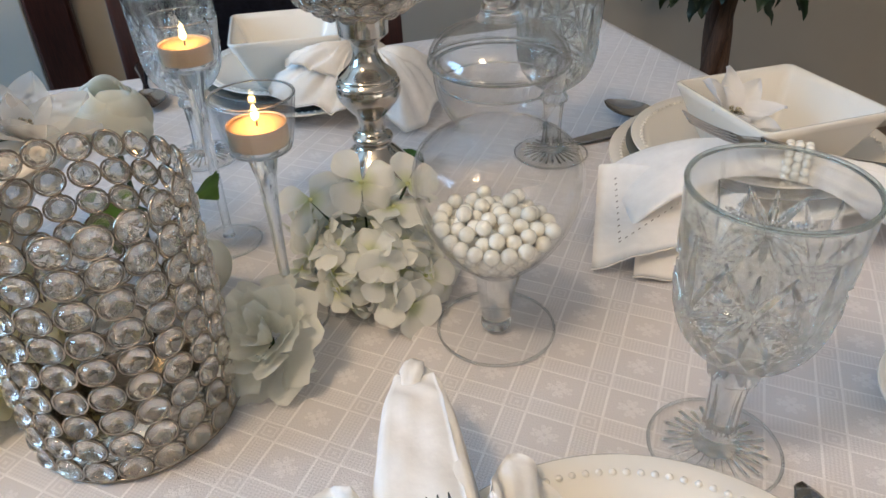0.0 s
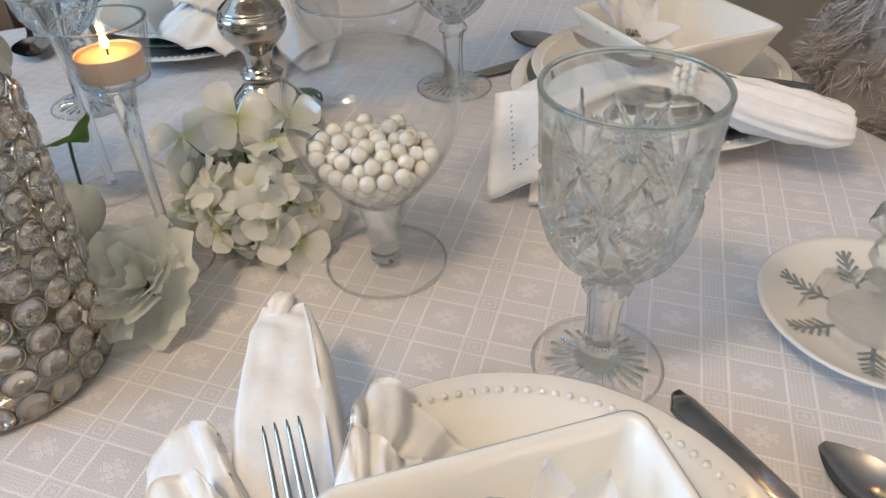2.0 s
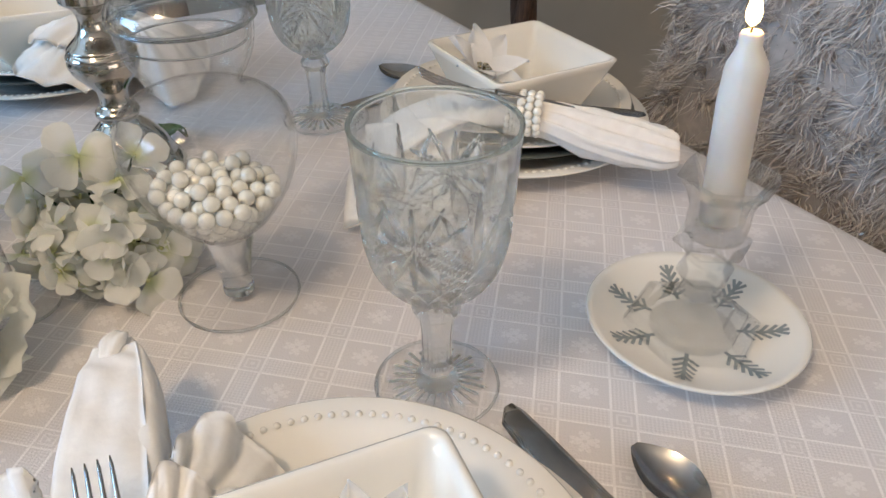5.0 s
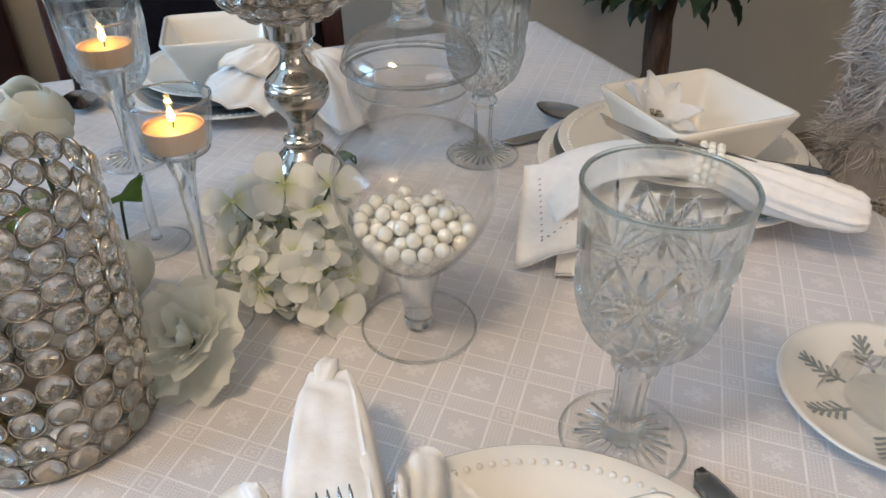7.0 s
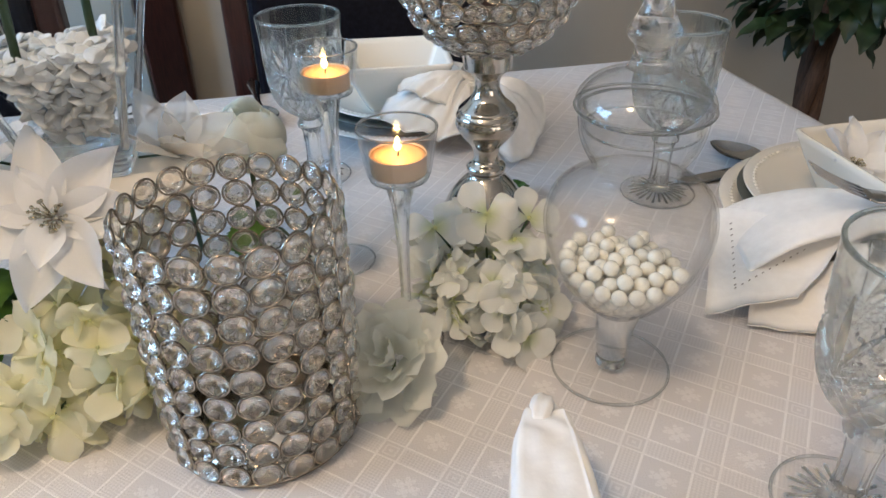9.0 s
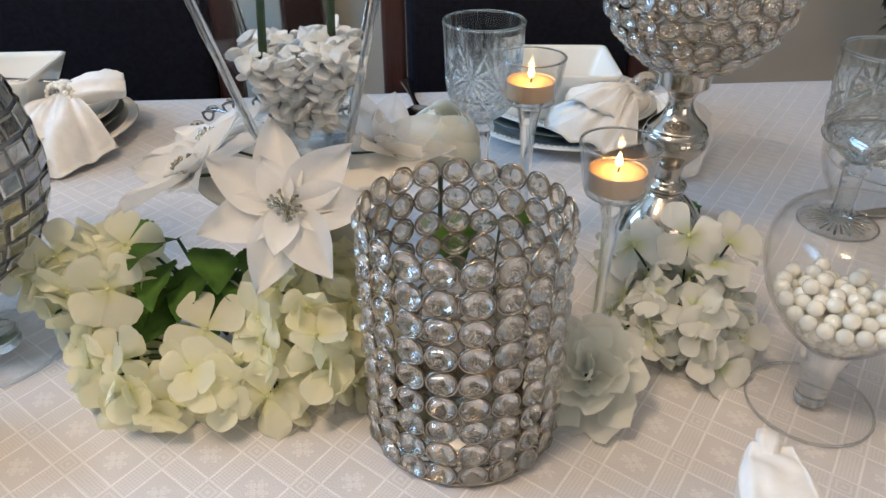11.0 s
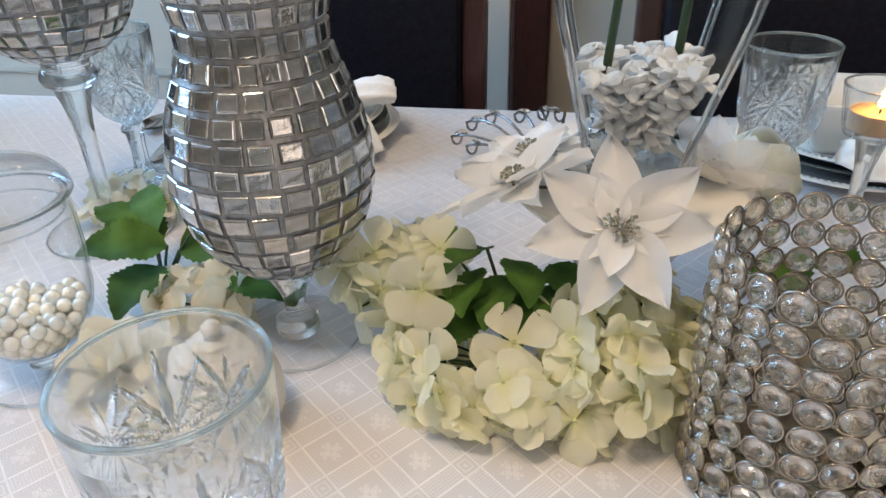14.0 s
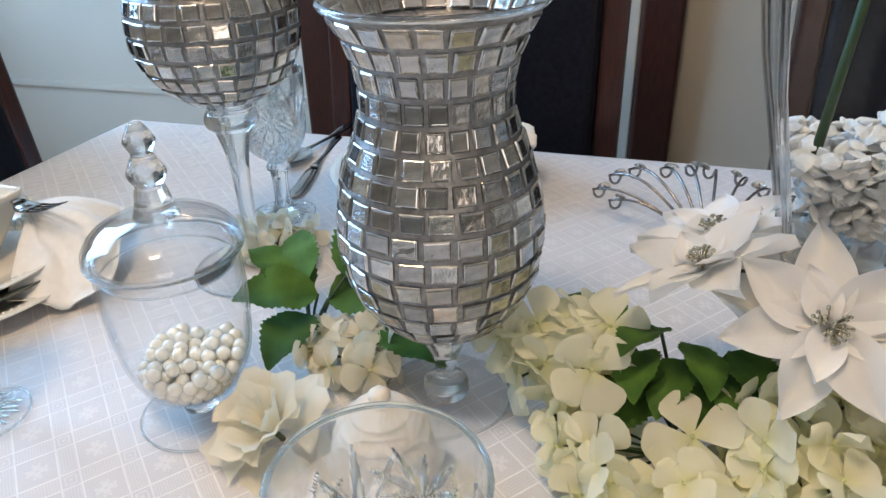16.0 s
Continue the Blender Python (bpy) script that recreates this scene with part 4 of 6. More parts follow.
def mosaic(parent, rows, z0, z1, pitch, n, seed, lined=False):
    rnd = random.Random(seed)
    prof = sorted(rows, key=lambda q: q[1])
    zs, rs = [q[1] for q in prof], [q[0] for q in prof]
    # steps of equal arc length
    zz = np.linspace(z0, z1, 400)
    rr = np.interp(zz, zs, rs)
    s = np.concatenate([[0], np.cumsum(np.hypot(np.diff(zz), np.diff(rr)))])
    k = int(s[-1] / pitch)
    pitch = s[-1] / k
    for j in range(k):
        sj = (j + 0.5) * pitch
        z, r = float(np.interp(sj, s, zz)), float(np.interp(sj, s, rr))
        e = 0.4 * pitch
        dz, dr = float(np.interp(sj + e, s, zz) - np.interp(sj - e, s, zz)), float(np.interp(sj + e, s, rr) - np.interp(sj - e, s, rr))
        slope = Vector((dr, 0, dz)).normalized()
        me = tile_mesh(2 * math.pi * r / n * 0.85, pitch * 0.82)
        for i in range(n):
            a = 2 * math.pi * (i + 0.5 * (j % 2) * 0.35 + rnd.uniform(-0.03, 0.03)) / n
            rot = Matrix.Rotation(a, 4, "Z")
            north = rot.to_3x3() @ slope
            east = Vector((-math.sin(a), math.cos(a), 0))
            nrm = east.cross(north)
            q = Vector((r * math.cos(a), r * math.sin(a), z)) + nrm * 0.0002
            east2 = (east + nrm * rnd.gauss(0, 0.05) + north * rnd.gauss(0, 0.02)).normalized()
            north = (north + nrm * rnd.gauss(0, 0.05)).normalized()
            n2 = east2.cross(north).normalized()
            mtx = Matrix(((east2.x, north.x, n2.x, q.x), (east2.y, north.y, n2.y, q.y), (east2.z, north.z, n2.z, q.z), (0, 0, 0, 1)))
            part("tile", me, parent, mtx)
            if lined and j >= k - 4:
                part("tile", me, parent, Matrix.Translation(-nrm * 0.0030) @ mtx @ pose(0, 0, 0, 0, 180, 0))


def mosaic_vase():
    v = thing("mosaic_hurricane_vase", "silver mirror-mosaic hurricane vase on a glass foot", "vase", pose(-0.432, 0.487, TZ + 0.0008, 0, 0, 8))
    rows = smooth_profile([(0.0170, 0.0640), (0.0300, 0.0690), (0.0410, 0.0770), (0.0530, 0.0920), (0.0610, 0.1100), (0.0650, 0.1300), (0.0655, 0.1480), (0.0625, 0.1700), (0.0560, 0.1920), (0.0490, 0.2100), (0.0455, 0.2250), (0.0460, 0.2400), (0.0505, 0.2570), (0.0570, 0.2710), (0.0640, 0.2810)], 4)
    body = part("body", pydata("body", *lathe(shell(rows, 0.0022, 0.0665), 84), M_GROUT), v)
    part("rim", pydata("rim", *lathe([(0.0622, 0.2805), (0.0650, 0.2800), (0.0665, 0.2822), (0.0652, 0.2846), (0.0628, 0.2840)], 72, close=True), M_CLEAR), v, label="clear glass lip")
    part("stem", pydata("stem", *lathe([(0, 0.004)] + smooth_profile([(0.0160, 0.0045), (0.0168, 0.0075), (0.0150, 0.0098), (0.0166, 0.0125), (0.0150, 0.0158), (0.0090, 0.0188), (0.0080, 0.0300), (0.0105, 0.0400), (0.0165, 0.0520), (0.0200, 0.0600), (0.0180, 0.0660)], 4) + [(0, 0.067)], 40), M_CLEAR), v)
    part("foot", pydata("foot", *lathe([(0, 0), (0.0470, 0.0), (0.0476, 0.0012), (0.042, 0.0026), (0.018, 0.0044), (0, 0.0050)], 64), M_DISC), v)
    part("foot_rim", rim_ring("foot_rim", 0.0472, 0.0012, 0.0010), v)
    mosaic(body, rows, 0.070, 0.278, 0.0150, 22, 1, True)


def mosaic_globe():
    v = thing("mosaic_globe_holder", "silver mirror-mosaic globe on a tall clear glass stem", "candle holder", pose(-0.672, 0.624, TZ + 0.0008, 0, 0, 3))
    R, zc = 0.0700, 0.236
    rows = [(R * math.cos(t), zc + R * math.sin(t)) for t in np.radians(np.arange(-72, 50, 6))]
    body = part("body", pydata("body", *lathe(shell(rows, 0.0022, zc - R * 0.94), 84), M_GROUT), v)
    part("stem", pydata("stem", *lathe([(0, 0.005)] + smooth_profile([(0.0080, 0.0055), (0.0068, 0.020), (0.0072, 0.060), (0.0085, 0.100), (0.0115, 0.125), (0.0150, 0.138), (0.0170, 0.1440), (0.0225, 0.1480), (0.0240, 0.1540), (0.0222, 0.1600), (0.0195, 0.1630), (0.0210, 0.1690)], 4) + [(0, 0.1695)], 40), M_CLEAR), v)
    part("foot", pydata("foot", *lathe([(0, 0), (0.0590, 0.0), (0.0596, 0.0012), (0.052, 0.0026), (0.018, 0.0046), (0, 0.0056)], 64), M_DISC), v)
    part("foot_rim", rim_ring("foot_rim", 0.0592, 0.0012, 0.0010), v)
    mosaic(body, rows, zc - R * 0.90, zc + R * 0.74, 0.0146, 25, 2)


mosaic_vase()
mosaic_globe()

# ---- stone-filled vase on its white stand ----
def rounded_square(h, rc, k=6):
    pts = []
    for cx, cy, a0 in ((h - rc, h - rc, 0), (-h + rc, h - rc, 90), (-h + rc, -h + rc, 180), (h - rc, -h + rc, 270)):
        for i in range(k):
            a = radians(a0 + 90 * i / (k - 1))
            pts.append((cx + rc * math.cos(a), cy + rc * math.sin(a)))
    return pts


def stacked(name, loops, material, smooth=True, caps=True):
    """Skin over closed loops of equal length, each (points, z)."""
    verts, faces, n = [], [], len(loops[0][0])
    for pts, z in loops:
        verts += [(x, y, z) for x, y in pts]
    for i in range(len(loops) - 1):
        for k in range(n):
            j = (k + 1) % n
            faces.append((i * n + k, i * n + j, (i + 1) * n + j, (i + 1) * n + k))
    if caps:
        faces.append(tuple(reversed(range(n))))
        faces.append(tuple(range((len(loops) - 1) * n, len(loops) * n)))
    return pydata(name, verts, faces, material, smooth)


CX, CY = -0.197, 0.520
STAND_TOP = 0.128
stand = thing("pedestal_bowl", "white glazed pedestal bowl under the glass vase", "bowl", pose(CX, CY, TZ + 0.0008))
part("bowl", pydata("bowl", *lathe(smooth_profile([(0.0, 0.0), (0.045, 0.0), (0.047, 0.004), (0.030, 0.014), (0.026, 0.040), (0.040, 0.080), (0.066, 0.110), (0.078, 0.122), (0.080, 0.1265), (0.074, 0.1278), (0.0, STAND_TOP)], 3), 64), M_CHINA), stand)


def square_vase():
    v = thing("square_glass_vase", "tall flared square glass vase filled with white pebbles", "vase", pose(CX, CY, TZ + 0.0008 + STAND_TOP + 0.0005))

    def half(z):
        return 0.0265 + 0.0375 * (min(z, 0.11) / 0.16) ** 1.05 + 0.16 * max(0.0, z - 0.11)

    def pinch(z):
        # the glass thickens towards the base
        return 0.0115 * max(0.0, 1 - (z - 0.0195) / 0.062)

    part("base", stacked("base", [(rounded_square(half(z) - 0.0003, 0.006), z) for z in (0.0, 0.006, 0.012, 0.0178)], M_CLEAR), v, None, "thick clear glass base")
    for sx, sy in ((1, 1), (1, -1), (-1, 1), (-1, -1)):
        part("corner_edge", pydata("corner_edge", *tube([(sx * (half(z) - 0.0028), sy * (half(z) - 0.0028), z) for z in np.linspace(0.019, 0.30, 10)], 0.0028, 8), M_CLEAR), v, None, "thick rounded glass corner")
    out = [(rounded_square(half(z), 0.006), z) for z in np.linspace(0.0185, 0.30, 16)]
    inn = [(rounded_square(half(z) - 0.0042 - pinch(z), 0.005), z) for z in np.linspace(0.30, 0.0195, 24)]
    part("body", stacked("body", out + inn, M_VASE), v)
    rnd = random.Random(11)
    meshes = []
    for s in range(5):
        bm = bmesh.new()
        bmesh.ops.create_icosphere(bm, subdivisions=2, radius=1)
        sx, sy, sz = rnd.uniform(0.95, 1.3), rnd.uniform(0.8, 1.05), rnd.uniform(0.40, 0.55)
        chips = [(Vector((rnd.gauss(0, 1), rnd.gauss(0, 1), rnd.gauss(0, 1))).normalized(), rnd.uniform(0.42, 0.78)) for _ in range(9)]
        for q in bm.verts:
            for nrm, far in chips:
                over = q.co.dot(nrm) - far
                if over > 0:
                    q.co -= nrm * over
        for q in bm.verts:
            d = 1.20 + 0.25 * noise.noise(q.co * 0.9 + Vector((s * 7, 0, 0))) + 0.12 * noise.noise(q.co * 3.5 + Vector((0, s * 5, 0)))
            q.co = Vector((q.co.x * sx * d, q.co.y * sy * d, q.co.z * sz * d)) * 0.0058
        meshes.append(from_bm("pebble", bm, M_STONE, False))
    # solid core added so the gaps between pebbles do not go dark
    fill = [(rounded_square(max(0.004, half(q) - 0.0150 - pinch(q)), 0.003), q) for q in np.linspace(0.030, 0.060, 5)]
    solo("pebble_heap", stacked("pebble_heap", fill, M_STONE), "solid pale core that keeps the pebble gaps light", "pebbles", pose(CX, CY, TZ + 0.0008 + STAND_TOP + 0.0005), kind="stuff")
    z = 0.024
    base = TZ + 0.0008 + STAND_TOP + 0.0005
    while z < 0.088:
        h = half(z) - 0.0042 - pinch(z) - 0.0055
        n = max(2, int(2 * h / 0.0074) + 1)
        for i in range(n):
            for j in range(n):
                edge = i in (0, n - 1) or j in (0, n - 1)
                if z < 0.058 and (not edge or j > 0.7 * n):
                    continue
                x, y = -h + 2 * h * i / (n - 1) + rnd.uniform(-0.003, 0.003), -h + 2 * h * j / (n - 1) + rnd.uniform(-0.0022, 0.0022)
                top = 0.076 + 0.004 * math.sin(x * 90) + 0.005 * rnd.random()
                if z > top:
                    continue
                solo("pebble", meshes[rnd.randrange(5)], "white pebble heaped inside the glass vase", "pebble",
                     Matrix.Translation((CX + x, CY + y, base + z + rnd.uniform(-0.0028, 0.0028))) @ pose(0, 0, 0, rnd.uniform(-50, 50), rnd.uniform(-50, 50), rnd.uniform(0, 360)), group="white pebbles")
        z += 0.0056
    for x, y, a, b in ((-0.022, -0.012, 0.016, 0.030), (0.020, 0.000, 0.010, 0.028)):
        solo("flower_stem", pydata("flower_stem", *tube([(CX + x, CY + y, base + 0.070), (CX + x + a * 0.3, CY + y, base + 0.13), (CX + x + a, CY + y + b * 0.4, base + 0.24), (CX + x + a * 1.6, CY + y + b, base + 0.40)], [0.0028, 0.0026, 0.0026, 0.002], 8), M_STEM),
                 "green flower stem standing in the pebbles", "stem", group="flower stems")


square_vase()

# ---- flowers ----


def petal_grid(L, W, cup, curl, wave, seed, nu=8, nv=7, point=False):
    rnd = random.Random(seed)
    ph = rnd.uniform(0, 6)
    verts = []
    for i in range(nu):
        u = i / (nu - 1)
        if point:
            w = W / 2 * (math.sin(math.pi * min(1, (u * 0.985 + 0.015)) ** 0.8) ** 0.9)
        else:
            w = W / 2 * math.sin(math.pi * (0.10 + 0.86 * u) ** 2.0) ** 0.72
        for j in range(nv):
            v = j / (nv - 1) * 2 - 1
            z = cup * W * v * v * (0.4 + 0.6 * u) + curl * L * u * u + wave * L * math.sin(ph + 5 * u + 3 * v) * u
            if point:
                z += 0.10 * W * abs(v) + 0.010 * L * math.sin(9 * u + 4 * abs(v) + ph) * abs(v) + 0.006 * L * math.sin(26 * u - 7 * abs(v)) * abs(v)
            x = L * u * (1 - 0.04 * v * v if not point else 1)
            verts.append((x, w * v, z))
    return verts, grid_faces(nu, nv)


def floret_mesh(size, material, seed, flat=False):
    rnd = random.Random(seed)
    items = []
    calm = 0.70 if flat else 1.1
    lift = rnd.uniform(-22, 14) * calm
    for k in range(4):
        vs, fs = petal_grid(size * rnd.uniform(0.90, 1.12), size * rnd.uniform(0.86, 1.06), rnd.uniform(-0.22, 0.18) * calm, rnd.uniform(-0.26, 0.22) * calm, rnd.uniform(0.02, 0.07) * calm, seed * 9 + k, 9, 7)
        items.append((pydata("petal", vs, fs, material), pose(0, 0, 0.0006 * (k % 2), rnd.uniform(-16, 16) * calm, lift + rnd.uniform(-20, 12) * calm, 90 * k + rnd.uniform(-12, 12))))
    return items


def eye_mesh():
    return pydata("eye", *lathe([(0, -0.004), (0.0009, -0.003), (0.0013, 0.0005), (0.0011, 0.0018), (0, 0.0024)], 10), M_EYE)


EYE_ME = eye_mesh()
FLORETS = {}


def florets(key, size, material):
    if key not in FLORETS:
        FLORETS[key] = [floret_mesh(size, material, 31 * i + len(key), i < 4) for i in range(9)]
    return FLORETS[key]


def put_floret(head, petals, m):
    """A green floret eye with four petals of its own."""
    f = part("floret", EYE_ME, head, m)
    for me, q in petals:
        part("petal", me, f, q)


def hydrangea(label, centre, radii, n, key, size, material, seed, keep=lambda d: True, spread=0.28, lead=()):
    c = Vector(centre)
    h = thing("hydrangea", label, "flower", pose(c.x, c.y, TZ + 0.0008), group="hydrangeas")
    off = Vector((0, 0, c.z - TZ - 0.0008))
    rnd = random.Random(seed)
    me = florets(key, size, material)
    part("stem", pydata("stem", *tube([(0, 0, 0.0), (0.002, 0, off.z * 0.6), (0, 0, off.z)], 0.0025, 8), M_STEM), h)
    inner = []
    for x, y, z, nx, ny, nz, s in lead:
        p = Vector((x - c.x, y - c.y, z - TZ - 0.0008))
        put_floret(h, me[rnd.randrange(2, 9) if key == "white" else rnd.randrange(5)], frame_on(p, (nx, ny, nz), rnd.uniform(0, 90)) @ Matrix.Scale(s, 4))
        part("stalk", pydata("stalk", *tube([off * 0.6, off * 0.35 + p * 0.6, p], 0.0009, 5), M_STEM), h)
    for i in range(n * 3):
        t = (i + 0.5) / (n * 3)
        z, a = 1 - 2 * t, i * 2.39996
        r = math.sqrt(max(0, 1 - z * z))
        d = Vector((r * math.cos(a), r * math.sin(a), z))
        if not keep(d) or i % 3 != 0:
            continue
        p = off + Vector((d.x * radii[0], d.y * radii[1], d.z * radii[2])) * rnd.uniform(0.86, 1.06)
        if p.z < 0.008:
            p.z = 0.008 + rnd.uniform(0, 0.006)
        nd = (d + Vector((rnd.gauss(0, spread), rnd.gauss(0, spread), rnd.gauss(0, spread)))).normalized()
        put_floret(h, me[rnd.randrange(9)], frame_on(p, nd, rnd.uniform(0, 90)) @ Matrix.Scale(rnd.uniform(0.86, 1.1), 4))
        inner.append(p)
    for i in range(int(n * 0.55)):
        z, a = 1 - 2 * (i + 0.5) / (n * 0.55), i * 2.39996 + 1
        r = math.sqrt(max(0, 1 - z * z))
        d = Vector((r * math.cos(a), r * math.sin(a), z))
        if not keep(d):
            continue
        p = off + Vector((d.x * radii[0], d.y * radii[1], d.z * radii[2])) * 0.74
        p.z = max(p.z, 0.010)
        put_floret(h, me[rnd.randrange(9)], frame_on(p, (d + Vector((rnd.gauss(0, .5), rnd.gauss(0, .5), rnd.gauss(0, .5)))).normalized(), rnd.uniform(0, 90)))
    for p in inner[::4]:
        part("stalk", pydata("stalk", *tube([off * 0.75, off * 0.35 + p * 0.6, p], 0.0009, 5), M_STEM), h)
    return h


def leaves(label, centre, spots):
    c = Vector(centre)
    g = thing("leaf_spray", label, "leaves", pose(c.x, c.y, TZ + 0.0008), group="leaf sprays")
    for x, y, z, rx, ry, rz, s in spots:
        part("leaf", LEAF[int(s * 100) % 2], g, pose(x - c.x, y - c.y, z - TZ, rx, ry, rz) @ Matrix.Scale(s, 4))
        part("stalk", pydata("stalk", *tube([(0, 0, 0), ((x - c.x) * 0.6, (y - c.y) * 0.6, (z - TZ) * 0.7), (x - c.x, y - c.y, z - TZ)], 0.0012, 6), M_STEM), g)


def front(d):
    return d.y < 0.55 and d.z > -0.75


# cream heads in front of the stand
hydrangea("full cream-yellow hydrangea head resting on the cloth", (-0.276, 0.446, 0.780), (0.068, 0.056, 0.040), 68, "cream", 0.0218, M_HYD_CREAM, 21, lambda d: front(d) and d.z < 0.45, 0.50, [
    (-0.264, 0.430, 0.802, -0.1, -0.55, 0.8, 1.25), (-0.318, 0.418, 0.790, -0.25, -0.75, 0.55, 1.15), (-0.340, 0.425, 0.780, -0.5, -0.7, 0.4, 1.1),
    (-0.322, 0.405, 0.766, -0.2, -0.85, 0.25, 1.1), (-0.285, 0.398, 0.772, 0.0, -0.9, 0.35, 1.1)])
hydrangea("cream-yellow hydrangea head beside the crystal cylinder", (-0.192, 0.450, 0.790), (0.052, 0.054, 0.046), 50, "cream", 0.0218, M_HYD_CREAM, 22, front, 0.50, [
    (-0.218, 0.418, 0.805, -0.1, -0.7, 0.7, 1.2), (-0.225, 0.396, 0.775, -0.1, -0.9, 0.4, 1.2), (-0.168, 0.425, 0.800, 0.2, -0.75, 0.6, 1.15), (-0.190, 0.405, 0.790, 0.1, -0.8, 0.55, 1.15)])
hydrangea("open pale hydrangea with large drooping florets", (-0.350, 0.482, 0.810), (0.040, 0.026, 0.030), 14, "pale", 0.0250, M_HYD_PALE, 23, front, 0.35, [
    (-0.364, 0.476, 0.834, -0.15, -0.78, 0.6, 1.0), (-0.318, 0.474, 0.841, 0.05, -0.75, 0.65, 1.05), (-0.326, 0.450, 0.823, 0.0, -0.85, 0.45, 1.1), (-0.390, 0.476, 0.818, -0.5, -0.6, 0.5, 0.95), (-0.345, 0.462, 0.806, -0.2, -0.9, 0.2, 1.0)])
# white head by the tall jar
hydrangea("white hydrangea head with green-tinged florets", (0.055, 0.450, 0.783), (0.046, 0.038, 0.032), 34, "white", 0.0190, M_HYD_WHITE, 24, lambda d: d.z > -0.75, 0.50, [
    (0.056, 0.460, 0.838, -0.1, -0.65, 0.7, 1.25), (0.074, 0.450, 0.820, 0.05, -0.1, 1.0, 1.20), (0.030, 0.442, 0.800, -0.4, -0.65, 0.6, 0.90), (0.016, 0.454, 0.792, -0.65, -0.5, 0.5, 1.00),
    (0.031, 0.430, 0.781, -0.4, -0.8, 0.45, 0.90), (0.061, 0.424, 0.802, 0.0, -0.60, 0.8, 1.10), (0.086, 0.437, 0.794, 0.35, -0.55, 0.75, 1.0), (0.086, 0.421, 0.780, 0.25, -0.8, 0.5, 1.05),
    (0.056, 0.418, 0.775, -0.1, -0.9, 0.4, 1.15), (0.098, 0.426, 0.768, 0.5, -0.75, 0.3, 1.1), (0.022, 0.470, 0.826, -0.5, -0.4, 0.75, 1.25), (0.088, 0.464, 0.828, 0.3, -0.55, 0.75, 1.25), (0.072, 0.414, 0.764, 0.1, -0.95, 0.25, 1.2)])
hydrangea("white hydrangea florets beside the silver candlestick", (0.046, 0.496, 0.790), (0.036, 0.028, 0.022), 16, "white", 0.0190, M_HYD_WHITE, 25, lambda d: d.z > -0.6, 0.50)
# ivory florets round the mosaic pieces
hydrangea("small ivory hydrangea sprig under the mosaic vase", (-0.512, 0.492, 0.768), (0.036, 0.026, 0.014), 18, "ivory", 0.0215, M_HYD_CREAM2, 26, lambda d: d.z > -0.3, 0.38)
hydrangea("small ivory hydrangea sprig at the globe's foot", (-0.662, 0.650, 0.766), (0.044, 0.034, 0.014), 18, "ivory", 0.0215, M_HYD_CREAM2, 27, lambda d: d.z > -0.3, 0.38)

leaves("dark green serrated fabric leaves by the vase", (-0.560, 0.520, 0.75), [
    (-0.560, 0.525, 0.795, 10, -20, 160, 1.3), (-0.548, 0.520, 0.800, -15, -10, 215, 1.2), (-0.545, 0.530, 0.790, 20, -5, 20, 1.3),
    (-0.555, 0.512, 0.785, 0, 10, 265, 1.1), (-0.530, 0.535, 0.810, 10, -45, 60, 1.2), (-0.490, 0.520, 0.780, 10, 0, 330, 1.2), (-0.565, 0.530, 0.800, -30, -25, 120, 1.1)])
leaves("dark green leaves among the cream hydrangeas", (-0.270, 0.490, 0.75), [
    (-0.288, 0.486, 0.836, 15, -5, 240, 0.8), (-0.270, 0.482, 0.830, -20, 10, 290, 0.8), (-0.306, 0.488, 0.822, 10, -15, 150, 1.0),
    (-0.262, 0.478, 0.808, 20, 25, 270, 0.8), (-0.245, 0.486, 0.826, 0, 20, 310, 0.8), (-0.284, 0.476, 0.812, 20, 20, 230, 0.8),
    (-0.296, 0.482, 0.820, 25, 10, 265, 0.8), (-0.300, 0.480, 0.800, -25, 15, 255, 0.9), (-0.272, 0.478, 0.820, 10, 25, 250, 0.8), (-0.252, 0.480, 0.812, -10, 5, 290, 0.9)])
leaves("dark green leaves behind the candlestick base", (0.150, 0.640, 0.75), [(0.150, 0.645, 0.757, 4, 0, 200, 0.7), (0.142, 0.655, 0.756, 4, 0, 240, 0.6)])
leaves("green leaf among the pale roses", (-0.060, 0.560, 0.75), [(-0.055, 0.560, 0.800, 20, -20, 290, 0.9), (-0.100, 0.500, 0.835, 20, 10, 270, 0.9)])


def stamens(seed, r=0.010):
    rnd = random.Random(seed)
    items = []
    for k in range(34):
        a, t = rnd.uniform(0, 6.28), rnd.uniform(0, 1) ** 0.6
        tip = Vector((r * t * math.cos(a), r * t * math.sin(a), 0.012 - 0.005 * t + rnd.uniform(-0.001, 0.002)))
        vs, fs = tube([(tip.x * 0.3, tip.y * 0.3, 0), tip * 0.6, tip], 0.0004, 4)
        items.append((vs, fs, Matrix.Identity(4)))
        vs, fs = lathe([(0, -0.0013), (0.0012, -0.0005), (0.0012, 0.0005), (0, 0.0013)], 6)
        items.append((vs, fs, Matrix.Translation(tip)))
    return pydata("flower_centre", *merge(items), M_GLITTER, False)


POIN = [pydata("petal", *petal_grid(0.056, 0.031, 0.12, -0.08, 0.035, s, 24, 9, True), M_WHITE_PETAL) for s in (3, 4, 5)]
POIN_S = [pydata("petal", *petal_grid(0.034, 0.021, 0.12, -0.10, 0.015, s, 10, 7, True), M_WHITE_PETAL) for s in (6, 7)]


ORGANZA = [pydata("petal", *petal_grid(0.056, 0.034, 0.10, -0.04, 0.03, s, 14, 7, True), M_ORGANZA) for s in (13, 14, 15)]


